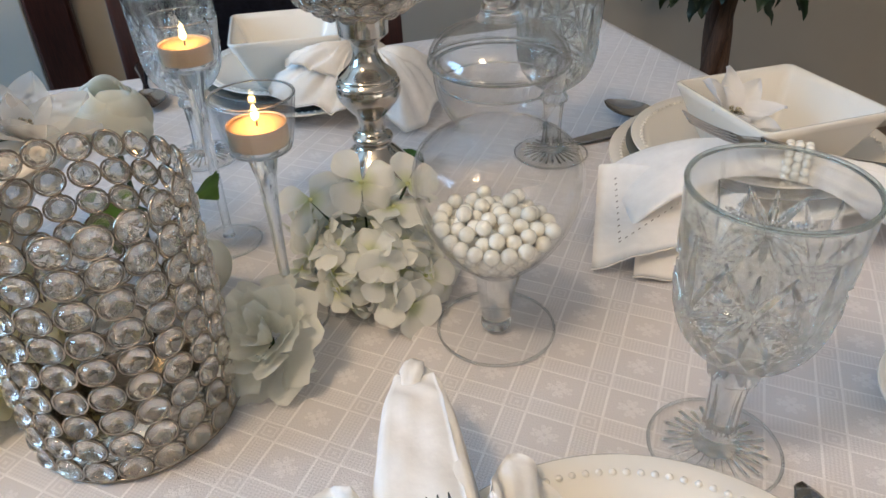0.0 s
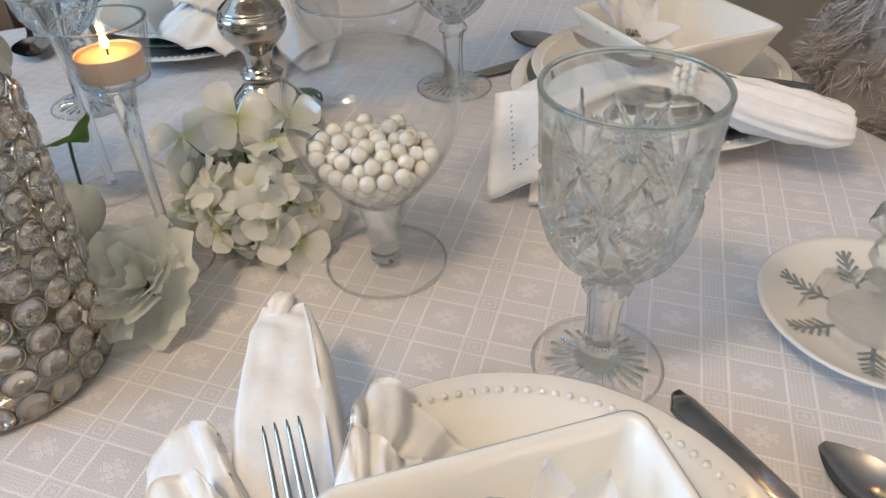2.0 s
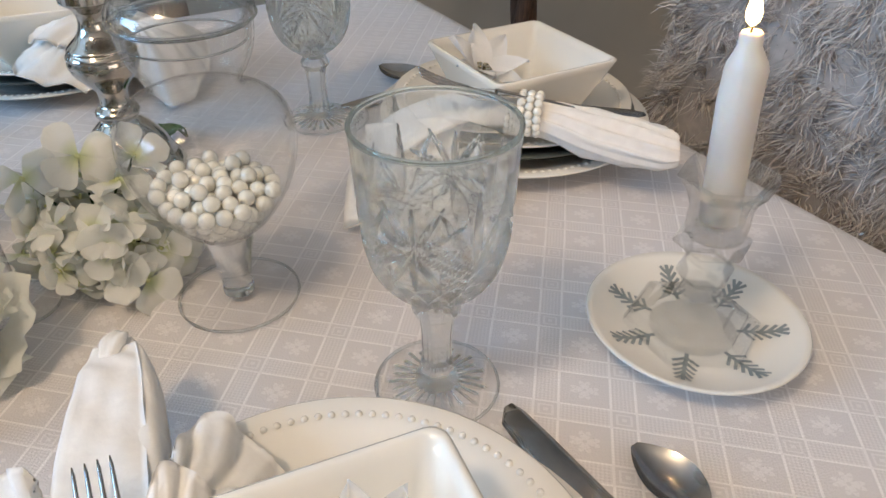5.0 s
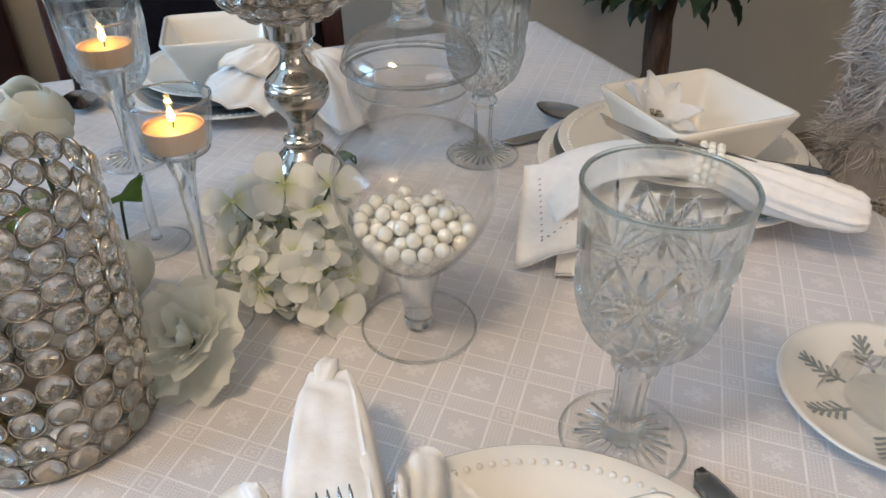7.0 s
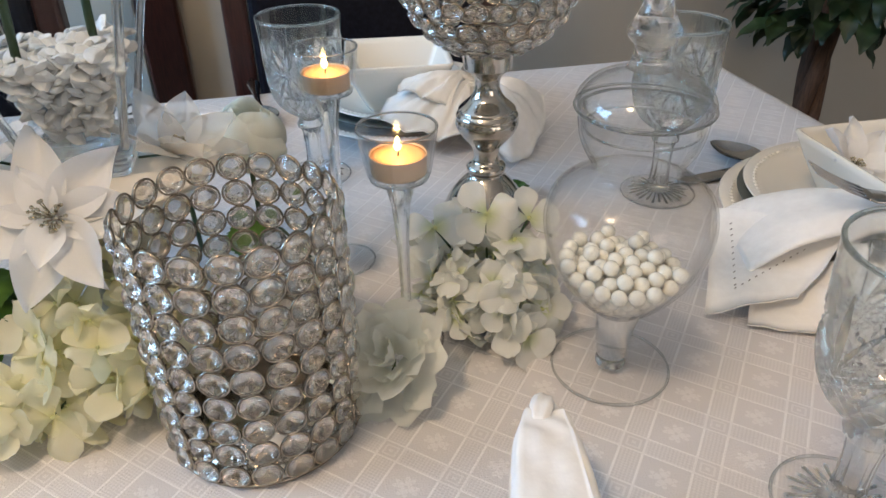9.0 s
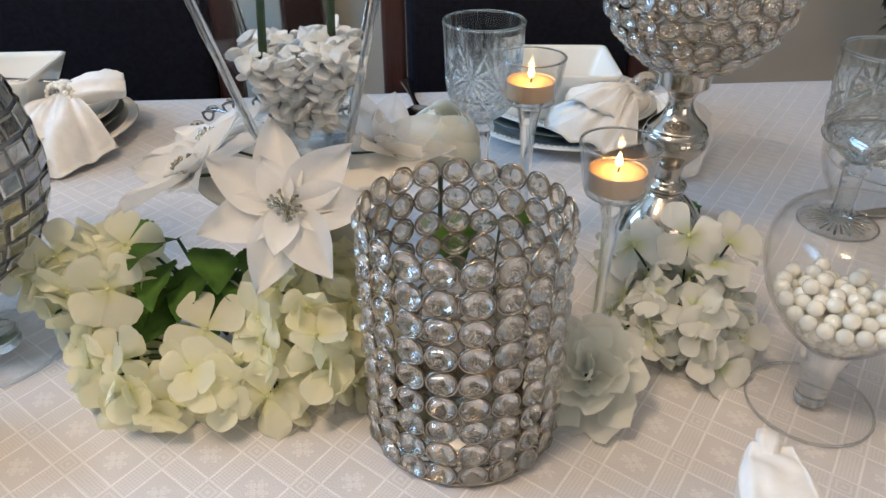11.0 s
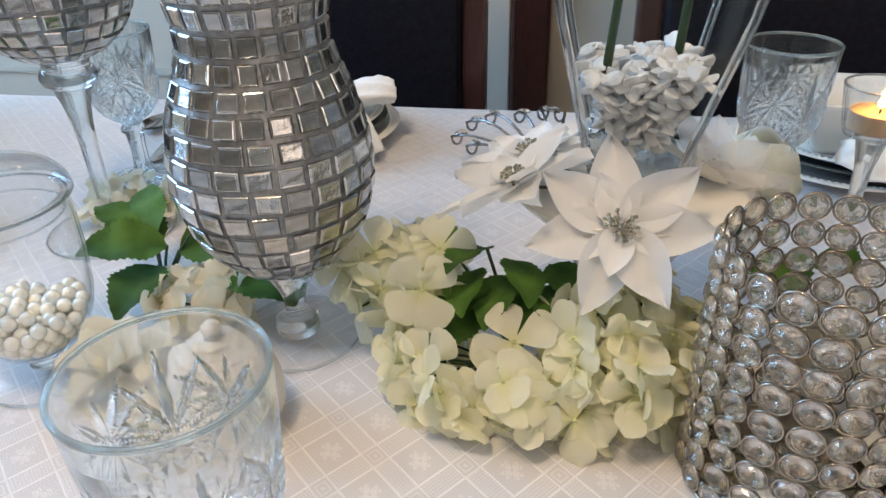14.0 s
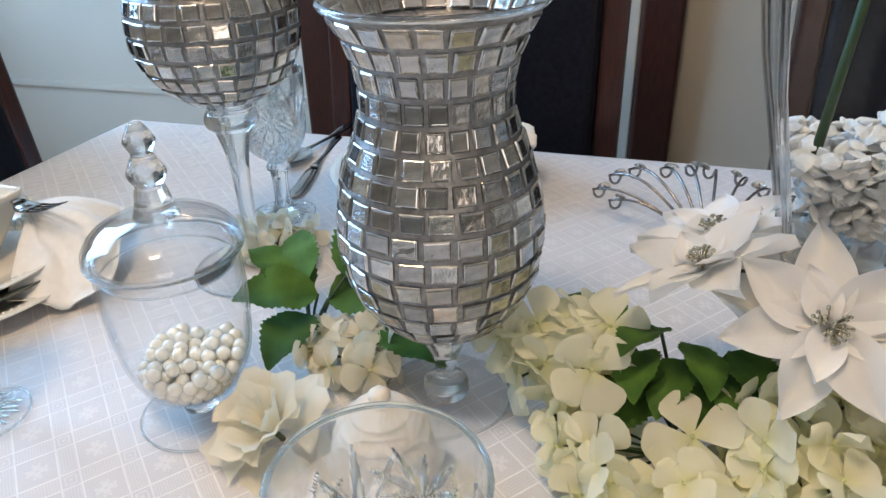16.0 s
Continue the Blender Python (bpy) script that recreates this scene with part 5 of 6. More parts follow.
def poinsettia(label, centre, normal, size, spin, seed, cupped=8, kind_of=POIN, foot=None):
    rnd = random.Random(seed)
    c = Vector(centre)
    ob = thing("poinsettia", label, "flower", frame_on(c, normal, spin) @ Matrix.Scale(size, 4), group="white poinsettias")
    for k in range(7):
        part("petal", kind_of[k % 3], ob, pose(0, 0, -0.001, rnd.uniform(-12, 12), -cupped + rnd.uniform(-7, 7), 360 / 7 * k + rnd.uniform(-5, 5)))
    for k in range(2):
        part("petal", POIN_S[k % 2], ob, pose(0, 0, 0.002, rnd.uniform(-10, 10), -cupped - 12 + rnd.uniform(-6, 6), 150 * k + 20 + rnd.uniform(-8, 8)))
    part("flower_centre", stamens(seed), ob, pose(0, 0, 0.002), "silver-gold glitter stamens")
    inv = ob.matrix_world.inverted()
    # the short stem lies on the pedestal bowl, or on the given spot
    foot = Vector(foot or (c.x * 0.55 + CX * 0.45, c.y * 0.55 + CY * 0.45, TZ + 0.0008 + STAND_TOP + 0.0005))
    part("stem", pydata("stem", *tube([inv @ c, inv @ (c * 0.6 + foot * 0.4), inv @ foot], 0.0012, 6), M_STEM), ob)
    return ob


poinsettia("large white fabric poinsettia with glitter centre", (-0.206, 0.447, 0.879), (-0.02, -0.80, 0.60), 1.0, 97, 1)
poinsettia("white fabric poinsettia leaning over the hydrangeas", (-0.269, 0.478, 0.887), (-0.42, 0.02, 0.90), 0.95, 30, 2, 14)
poinsettia("white fabric poinsettia lying behind the stand", (-0.262, 0.520, 0.890), (-0.30, -0.05, 0.95), 0.85, 60, 3, 10)
poinsettia("sheer white organza flower beside the glass vase", (-0.147, 0.524, 0.878), (0.30, -0.05, 0.85), 0.92, 10, 4, 26, ORGANZA)


def rose_petal(R, H, half_angle, lip, seed, material):
    rnd = random.Random(seed)
    ph = rnd.uniform(0, 6)
    nu, nv = 9, 11
    verts = []
    for i in range(nu):
        u = i / (nu - 1)
        for j in range(nv):
            v = j / (nv - 1) * 2 - 1
            a = v * half_angle * (0.45 + 0.55 * math.sin(min(1, u * 1.25) * math.pi / 2))
            top = 1 - 0.22 * v * v * u
            r = R * (0.30 + 0.70 * math.sin(u * math.pi / 2)) + lip * R * u ** 4 + (0.12 * math.sin(ph + 6 * v) + 0.06 * math.sin(2 * ph + 13 * v)) * R * u * u
            verts.append((r * math.cos(a), r * math.sin(a), H * u * top + (0.11 * math.sin(ph + 5 * v) + 0.05 * math.sin(ph + 12 * v)) * H * u - lip * 0.35 * H * u ** 5))
    return pydata("petal", verts, grid_faces(nu, nv), material)


def rose(label, centre, normal, R, seed, material=M_ROSE, layers=None):
    rnd = random.Random(seed)
    c = Vector(centre)
    ob = thing("rose", label, "flower", frame_on(c, normal, rnd.uniform(0, 360)), group="pale roses")
    for ring, (n, r, h, ang, lip, tilt) in enumerate(layers or ((3, 0.26, 1.0, 1.2, 0.10, 4), (3, 0.50, 1.02, 1.25, 0.20, 2), (4, 0.76, 0.95, 1.05, 0.34, 6), (5, 0.98, 0.72, 0.85, 0.42, 12))):
        me = [rose_petal(R * r, R * h, ang, lip, seed * 10 + ring * 3 + s, material) for s in range(3)]
        for k in range(n):
            part("petal", me[k % 3], ob, pose(rnd.uniform(-0.06, 0.06) * R, rnd.uniform(-0.06, 0.06) * R, -R * 0.25 * (ring > 2), rnd.uniform(-9, 9), tilt + rnd.uniform(-9, 12), 360 / n * k + ring * 31 + rnd.uniform(-16, 16)))
    inv = ob.matrix_world.inverted()
    foot = Vector((c.x, c.y + 0.01, TZ + 0.001))
    part("stem", pydata("stem", *tube([inv @ c, inv @ ((c + foot) / 2), inv @ foot], 0.0022, 8), M_STEM), ob)
    return ob


def bud_petal(R, H, half_angle, seed, material):
    """A petal wrapped close round an egg-shaped bud, one edge lifted over its neighbour."""
    ph = random.Random(seed).uniform(0, 6)
    nu, nv = 14, 15
    verts = []
    for i in range(nu):
        u = i / (nu - 1)
        for j in range(nv):
            v = j / (nv - 1) * 2 - 1
            a = v * half_angle * (0.55 + 0.45 * math.sin(min(1, u * 1.5) * math.pi / 2))
            r = R * (0.22 + 0.80 * math.sin(math.pi * (0.06 + 0.78 * u) ** 0.95)) * (1 + 0.07 * v + 0.02 * math.sin(ph + 4 * u))
            verts.append((r * math.cos(a), r * math.sin(a), H * u * (1 - 0.16 * v * v * u) + 0.02 * H * math.sin(ph + 3 * v) * u))
    return pydata("petal", verts, grid_faces(nu, nv), material)


def rose_bud(label, centre, normal, R, seed, material=M_ROSE):
    rnd = random.Random(seed)
    c = Vector(centre)
    ob = thing("rose_bud", label, "flower", frame_on(c, normal, rnd.uniform(0, 360)), group="pale roses")
    for ring, (n, r, h, ang) in enumerate(((2, 0.62, 1.75, 1.7), (3, 0.84, 1.72, 1.45), (3, 1.0, 1.55, 1.40))):
        for k in range(n):
            part("petal", bud_petal(R * r, R * h, ang, seed * 7 + ring * 3 + k, material), ob, pose(0, 0, -0.3 * R, rnd.uniform(-4, 4), rnd.uniform(-3, 5), 360 / n * k + ring * 47))
    inv = ob.matrix_world.inverted()
    foot = Vector((c.x, c.y + 0.01, TZ + 0.001))
    part("stem", pydata("stem", *tube([inv @ c, inv @ ((c + foot) / 2), inv @ foot], 0.0022, 8), M_STEM), ob)


rose("pale green-white rose lying on the cloth", (-0.022, 0.398, 0.775), (-0.30, -0.50, 0.80), 0.0265, 41, M_ROSE, ((3, 0.34, 1.10, 1.3, 0.05, 0), (4, 0.62, 1.10, 1.2, 0.10, 2), (5, 0.86, 1.00, 1.0, 0.16, 5), (6, 1.06, 0.78, 0.85, 0.26, 9)))
rose_bud("pale white rose bud standing behind the crystal cylinder", (-0.103, 0.583, 0.846), (0.15, -0.15, 0.95), 0.0300, 42)
rose("cream rose lying beside the mosaic vase", (-0.528, 0.402, 0.768), (-0.2, -0.35, 0.85), 0.031, 43, M_ROSE_CREAM)
rose_bud("pale white rose bud resting behind the crystal cylinder", (-0.058, 0.478, 0.776), (-0.3, -0.3, 0.85), 0.024, 44)
rose("pale white rose beside the standing bud", (-0.158, 0.600, 0.838), (-0.2, -0.3, 0.9), 0.028, 45, M_WHITE_PETAL)

# ---- wire spray with crystal beads ----


def wire_spray():
    w = thing("crystal_wire_spray", "curled silver wire spray tipped with crystal beads", "decoration", pose(-0.245, 0.775, TZ + 0.0008) @ Matrix.Scale(1.18, 4))
    rnd = random.Random(14)
    bead = gem("bead", 0.0072, 0.0050, 0.0030)
    for k in range(13):
        t = k / 12
        a = radians(188 - 200 * t)
        L = 0.085 + 0.02 * rnd.random()
        top = 0.018 + 0.024 * math.sin(math.pi * min(1, t * 1.3)) + 0.010 * rnd.random()
        ex, ey = L * math.cos(a), 0.55 * L * math.sin(a) + 0.03
        pts = []
        for s in np.linspace(0, 1, 12):
            pts.append((ex * s ** 0.8, ey * s, 0.004 + top * math.sin(s * 2.2)))
        curl = 0.0085
        e = Vector(pts[-1])
        side = 1 if ex < 0 else -1
        for s in np.linspace(0.2, 1.0, 7):
            th = s * 3.6
            pts.append((e.x + side * curl * (math.cos(th) - 1) * -0.6, e.y, e.z - curl * math.sin(th) * 0.9))
        part("wire", pydata("wire", *tube(pts, 0.0013, 6), M_DARKWIRE), w)
        q = Vector(pts[-1])
        part("bead", bead, w, Matrix.Translation(q) @ pose(0, 0, 0, 20, 0, rnd.uniform(0, 180)), "oval clear crystal bead")


wire_spray()

# ---- ceramic jar ----
cj = thing("ceramic_jar", "small cream ceramic lidded jar with stepped rings", "jar", pose(-0.441, 0.389, TZ + 0.0008))
part("body", pydata("body", *lathe([(0, 0)] + smooth_profile([(0.024, 0.0), (0.0270, 0.002), (0.0335, 0.014), (0.0350, 0.026), (0.0335, 0.038), (0.0310, 0.0450), (0.0300, 0.0470)], 3) + [(0, 0.047)], 56), M_CERAMIC), cj)
part("lid", pydata("lid", *lathe([(0, 0.0468)] + smooth_profile([(0.0310, 0.0475), (0.0312, 0.0500), (0.0270, 0.0545), (0.0262, 0.0570), (0.0235, 0.0590), (0.0190, 0.0630), (0.0182, 0.0655), (0.0120, 0.0680), (0.0060, 0.0695), (0.0052, 0.0720)], 3) + [(0, 0.0725)], 56), M_CERAMIC), cj)
part("knob", pydata("knob", *lathe([(0, 0.0715), (0.0050, 0.0720), (0.0068, 0.0750), (0.0066, 0.0780), (0.0040, 0.0805), (0, 0.0812)], 24), M_CERAMIC), cj)

# ---- candle on its saucer ----
SX, SY = 0.3520, 0.2065
sc = thing("saucer", "cream saucer painted with grey-green fir sprigs", "saucer", pose(SX, SY, TZ + 0.0008))
SAU = [(0, 0.0015), (0.030, 0.0), (0.034, 0.0), (0.038, 0.003), (0.054, 0.0105), (0.0640, 0.0160), (0.0655, 0.0172), (0.0645, 0.0184), (0.0610, 0.0165), (0.050, 0.0115), (0.040, 0.0085), (0.020, 0.0075), (0, 0.0075)]
part("dish", pydata("dish", *lathe(SAU, 72), M_CHINA), sc)
for k in range(7):
    a0 = 360 / 7 * k + 12
    for (x0, y0, x1, y1, wd) in [(0.026, 0, 0.055, 0, 0.0012)] + [(0.030 + 0.0045 * i, 0, 0.035 + 0.0048 * i, s * (0.0075 - 0.0008 * i), 0.0010) for i in range(5) for s in (-1, 1)]:
        n = 5
        V, F = [], []
        d = Vector((x1 - x0, y1 - y0)).normalized()
        nn = Vector((-d.y, d.x)) * wd
        for i in range(n):
            q = Vector((x0 + (x1 - x0) * i / (n - 1), y0 + (y1 - y0) * i / (n - 1)))
            for s in (1, -1):
                w_ = q + nn * s
                r = w_.length
                zz = float(np.interp(r, [0, 0.02, 0.04, 0.05, 0.061], [0.0075, 0.0075, 0.0085, 0.0115, 0.0165])) + 0.0004
                V.append((w_.x, w_.y, zz))
        F = [(2 * i, 2 * i + 2, 2 * i + 3, 2 * i + 1) for i in range(n - 1)]
        part("painted_needle", pydata("painted_needle", V, F, M_MARK), sc, pose(0, 0, 0, 0, 0, a0))

ch = thing("crystal_candlestick", "clear hexagonal crystal candlestick standing on a saucer", "candle holder", pose(SX - 0.001, SY + 0.001, TZ + 0.0008 + 0.0078, 0, 0, 25))
hexa = lambda rows: lathe(rows, 6)
part("base", pydata("base", *hexa([(0, 0), (0.0400, 0), (0.0410, 0.0010), (0.0410, 0.0060), (0.0390, 0.0078), (0.0330, 0.0090), (0.0320, 0.0120), (0.0240, 0.0150), (0.0225, 0.0190), (0.0150, 0.0240), (0.0135, 0.0270), (0, 0.0272)]), M_CRYST, False), ch)
part("stem", pydata("stem", *hexa([(0, 0.0268), (0.0125, 0.0275), (0.0115, 0.0360), (0.0160, 0.0420), (0.0165, 0.0450), (0.0120, 0.0510), (0.0135, 0.0570), (0.0215, 0.0625), (0.0222, 0.0650), (0.0170, 0.0690), (0, 0.0692)]), M_CRYST, False), ch)
part("cup", pydata("cup", *lathe([(0, 0.0685), (0.0160, 0.0690), (0.0172, 0.0760), (0.0170, 0.0860), (0.0195, 0.0960), (0.0258, 0.1050), (0.0250, 0.1068), (0.0232, 0.1062), (0.0168, 0.0960), (0.0142, 0.0860), (0.0140, 0.0780), (0, 0.0775)], 12, lambda r, z, a: r * (1 + (0.05 * math.cos(6 * a) if z > 0.095 else 0))), M_CRYST, False), ch)
cd = thing("taper_candle", "lit white taper candle in a crystal candlestick", "candle", pose(SX - 0.001, SY + 0.001, TZ + 0.0008 + 0.0078 + 0.078, -3.5, -2, 0))
part("candle", pydata("candle", *lathe([(0, 0), (0.0104, 0.0), (0.0107, 0.002), (0.0106, 0.070), (0.0104, 0.0850), (0.0096, 0.0885), (0.0078, 0.0920), (0.0058, 0.0965), (0.0056, 0.1020), (0.0046, 0.1035), (0.0020, 0.1030), (0, 0.1026)], 36, lambda r, z, a: r * (1 + (0.10 * math.cos(a + 0.6) if z > 0.0800 else 0))), M_WAX), cd)
flame_at(cd, 0.1035, 0.019, 0.0038, 0.09)

# ---- place settings ----
CHARGER = [(0, 0.003), (0.078, 0.0), (0.082, 0.0), (0.086, 0.004), (0.110, 0.0125), (0.126, 0.0165), (0.1280, 0.0178), (0.1270, 0.0192), (0.112, 0.0160), (0.092, 0.0095), (0.084, 0.0070), (0, 0.0065)]
MID = [(0, 0.0090), (0.066, 0.0075), (0.072, 0.0085), (0.092, 0.0190), (0.1120, 0.0262), (0.1135, 0.0272), (0.1125, 0.0282), (0.095, 0.0232), (0.074, 0.0140), (0, 0.0135)]
UPPER = [(0, 0.0165), (0.058, 0.0145), (0.062, 0.0145), (0.066, 0.0170), (0.088, 0.0270), (0.1085, 0.0345), (0.1098, 0.0356), (0.1085, 0.0366), (0.092, 0.0318), (0.068, 0.0235), (0.060, 0.0220), (0, 0.0215)]
CH_ME = pydata("charger", *lathe(CHARGER, 96), M_CHINA)
MID_ME = pydata("dark_plate", *lathe(MID, 96), M_UNDER)
UT_ME = pydata("dish", *lathe(UPPER, 96), M_CHINA)


def bead_ring(r, z, n, br):
    items = []
    vs, fs = lathe([(br, 0), (br * 0.8, br * 0.55), (0, br * 0.85)], 8)
    for k in range(n):
        a = 2 * math.pi * k / n
        items.append((vs, fs, Matrix.Translation((r * math.cos(a), r * math.sin(a), z))))
    return pydata("beaded_border", *merge(items), M_CHINA)


BEAD_A, BEAD_B = bead_ring(0.1165, 0.0166, 110, 0.0020), bead_ring(0.1000, 0.0342, 96, 0.0019)


def square_bowl_mesh(half=0.061, height=0.0600):
    t = [0, 0.12, 0.35, 0.65, 0.9, 1.0]
    out = [(rounded_square(0.034 + (half - 0.034) * (u ** 0.85), 0.008, 6), height * u) for u in t]
    inn = [(rounded_square(0.034 + (half - 0.034) * (u ** 0.85) - 0.0042, 0.007, 6), height * u + 0.0005) for u in reversed(t) if u > 0.1]
    inn.append((rounded_square(0.028, 0.008, 6), 0.006))
    lip = (rounded_square(half - 0.0018, 0.0075, 6), height + 0.0012)
    return stacked("square_bowl", out + [lip] + inn, M_BOWL)


SQ = square_bowl_mesh()


def plates(x, y, bx, by, rot, ux=0.0, uy=0.0):
    p1 = thing("charger_plate", "white dinner plate with a beaded border", "plate", pose(x, y, TZ + 0.0008), group="dinner plates")
    part("dish", CH_ME, p1)
    part("beaded_border", BEAD_A, p1)
    solo("dark_plate", MID_ME, "dark grey-green plate between two white plates", "plate", pose(x + ux * 0.3, y + uy * 0.3, TZ + 0.0008), group="dark plates")
    p2 = thing("salad_plate", "white salad plate with a beaded border", "plate", pose(x + ux, y + uy, TZ + 0.0008), group="salad plates")
    part("dish", UT_ME, p2)
    part("beaded_border", BEAD_B, p2)
    solo("square_bowl", SQ, "white square flared bowl on a stack of plates", "bowl", pose(bx, by, TZ + 0.0008 + 0.0223, 0, 0, rot), group="square bowls")


plates(0.420, 0.505, 0.414, 0.487, -1)
plates(0.072, 0.882, 0.060, 0.868, -6)
plates(-0.572, 0.884, -0.590, 0.895, 0)
plates(-0.935, 0.515, -0.950, 0.520, 0)
plates(0.084, 0.126, 0.082, 0.109, -7, 0.004, 0.010)


def loft(points, widths, thick, seed=0, seg=20, ripple=0.12, folds=5, ups=None):
    """Soft rolled or gathered cloth: flattened rings along a line, with folds."""
    pts = [Vector(p) for p in points]
    n = 4
    P, W, H = [], [], []
    q = [pts[0]] + pts + [pts[-1]]
    w = [widths[0]] + list(widths) + [widths[-1]]
    h = [thick[0]] + list(thick) + [thick[-1]]
    for i in range(1, len(q) - 2):
        for s in range(n):
            t = s / n
            P.append(0.5 * (2 * q[i] + (q[i + 1] - q[i - 1]) * t + (2 * q[i - 1] - 5 * q[i] + 4 * q[i + 1] - q[i + 2]) * t * t + (3 * q[i] - q[i - 1] - 3 * q[i + 1] + q[i + 2]) * t ** 3))
            W.append(w[i] + (w[i + 1] - w[i]) * t)
            H.append(h[i] + (h[i + 1] - h[i]) * t)
    P.append(pts[-1]), W.append(widths[-1]), H.append(thick[-1])
    verts, faces = [], []
    for i, p in enumerate(P):
        d = (P[min(i + 1, len(P) - 1)] - P[max(i - 1, 0)]).normalized()
        side = d.cross(Vector((0, 0, 1)))
        if side.length < 0.05:
            side = Vector((1, 0, 0))
        side.normalize()
        up = side.cross(d)
        u = i / (len(P) - 1)
        for k in range(seg):
            a = 2 * math.pi * k / seg
            f = 1 + ripple * (1.6 - 3.2 * abs(math.sin(0.5 * folds * a + 2 * u + seed))) + 0.9 * ripple * noise.noise(Vector((3 * math.cos(a), 3 * math.sin(a), 6 * u + seed)))
            verts.append(p + side * (W[i] / 2 * math.cos(a) * (0.85 + 0.15 * f)) + up * (H[i] / 2 * math.sin(a) * f))
    m = len(P)
    for i in range(m - 1):
        for k in range(seg):
            j = (k + 1) % seg
            faces.append((i * seg + k, i * seg + j, (i + 1) * seg + j, (i + 1) * seg + k))
    verts += [P[0], P[-1]]
    for k in range(seg):
        j = (k + 1) % seg
        faces.append((m * seg, j, k))
        faces.append((m * seg + 1, (m - 1) * seg + k, (m - 1) * seg + j))
    return verts, faces


def flap(corners, seed=0, n=14, sag=0.004, thick=0.0012):
    """A draped cloth flap over four corners (a, b, c, d in turn), with soft waves and a thickness."""
    a, b, c, d = (Vector(p) for p in corners)
    top = []
    for i in range(n):
        for j in range(n):
            u, v = i / (n - 1), j / (n - 1)
            p = a * (1 - u) * (1 - v) + b * u * (1 - v) + c * u * v + d * (1 - u) * v
            z = sag * math.sin(u * 7 + v * 2 + seed) + 0.8 * sag * noise.noise(Vector((u * 3, v * 3, seed)))
            top.append(p + Vector((0, 0, z + sag)))
    V = top + [p - Vector((0, 0, thick)) for p in top]
    F = grid_faces(n, n)
    k = n * n
    F += [tuple(reversed([x + k for x in f])) for f in grid_faces(n, n)]
    edge = [i for i in range(n)] + [i * n + n - 1 for i in range(1, n)] + [(n - 1) * n + j for j in range(n - 2, -1, -1)] + [i * n for i in range(n - 2, 0, -1)]
    for x, y in zip(edge, edge[1:] + edge[:1]):
        F.append((x, x + k, y + k, y))
    return V, F


def fan(start, side, half_w, hem, pleats, amp, arch, seed=0, thick=0.0012, floor=0.7525):
    """Cloth gathered at one place and spreading in pleats to a hem through the given points."""
    s0, sd = Vector(start), Vector(side).normalized()
    hp = np.array(hem, float)
    cum = np.concatenate([[0], np.cumsum(np.linalg.norm(np.diff(hp, axis=0), axis=1))])
    cum /= cum[-1]
    nu, nv = 18, 10 * pleats + 1
    nrm = (Vector(hp[-1]) - Vector(hp[0])).cross(Vector(hp.mean(0)) - s0).normalized()
    if nrm.z < 0:
        nrm = -nrm
    top = []
    for i in range(nu):
        u = i / (nu - 1)
        for j in range(nv):
            v = j / (nv - 1)
            a = s0 + sd * (half_w * (2 * v - 1)) + nrm * (half_w * 0.6 * math.sin(math.pi * v))
            b = Vector([float(np.interp(v, cum, hp[:, k])) for k in range(3)])
            w = v * pleats * 2 * math.pi + 2.2 * noise.noise(Vector((v * 4, u * 2.2, seed))) + seed
            fold = 0.75 * math.asin(math.sin(w)) / (math.pi / 2) + 0.25 * math.sin(2 * w + 1)
            p = a.lerp(b, u) + nrm * (arch * math.sin(math.pi * u) + amp * fold * (0.25 + 0.75 * u) * (1 - 0.25 * u * u) + 0.35 * amp * noise.noise(Vector((v * 9, u * 7, seed + 3))) + 0.30 * amp * noise.noise(Vector((v * 24, u * 17, seed + 9))))
            p += (b - a).normalized() * (0.004 * math.sin(w * 0.5 + seed) * u)
            p.z = max(p.z, floor + 0.0012 * (1 + math.sin(w)))
            top.append(p)
    V = top + [p - nrm * thick for p in top]
    k = nu * nv
    F = grid_faces(nu, nv) + [tuple(reversed([x + k for x in f])) for f in grid_faces(nu, nv)]
    edge = list(range(nv)) + [i * nv + nv - 1 for i in range(1, nu)] + [(nu - 1) * nv + j for j in range(nv - 2, -1, -1)] + [i * nv for i in range(nu - 2, 0, -1)]
    F += [(x, x + k, y + k, y) for x, y in zip(edge, edge[1:] + edge[:1])]
    return V, F


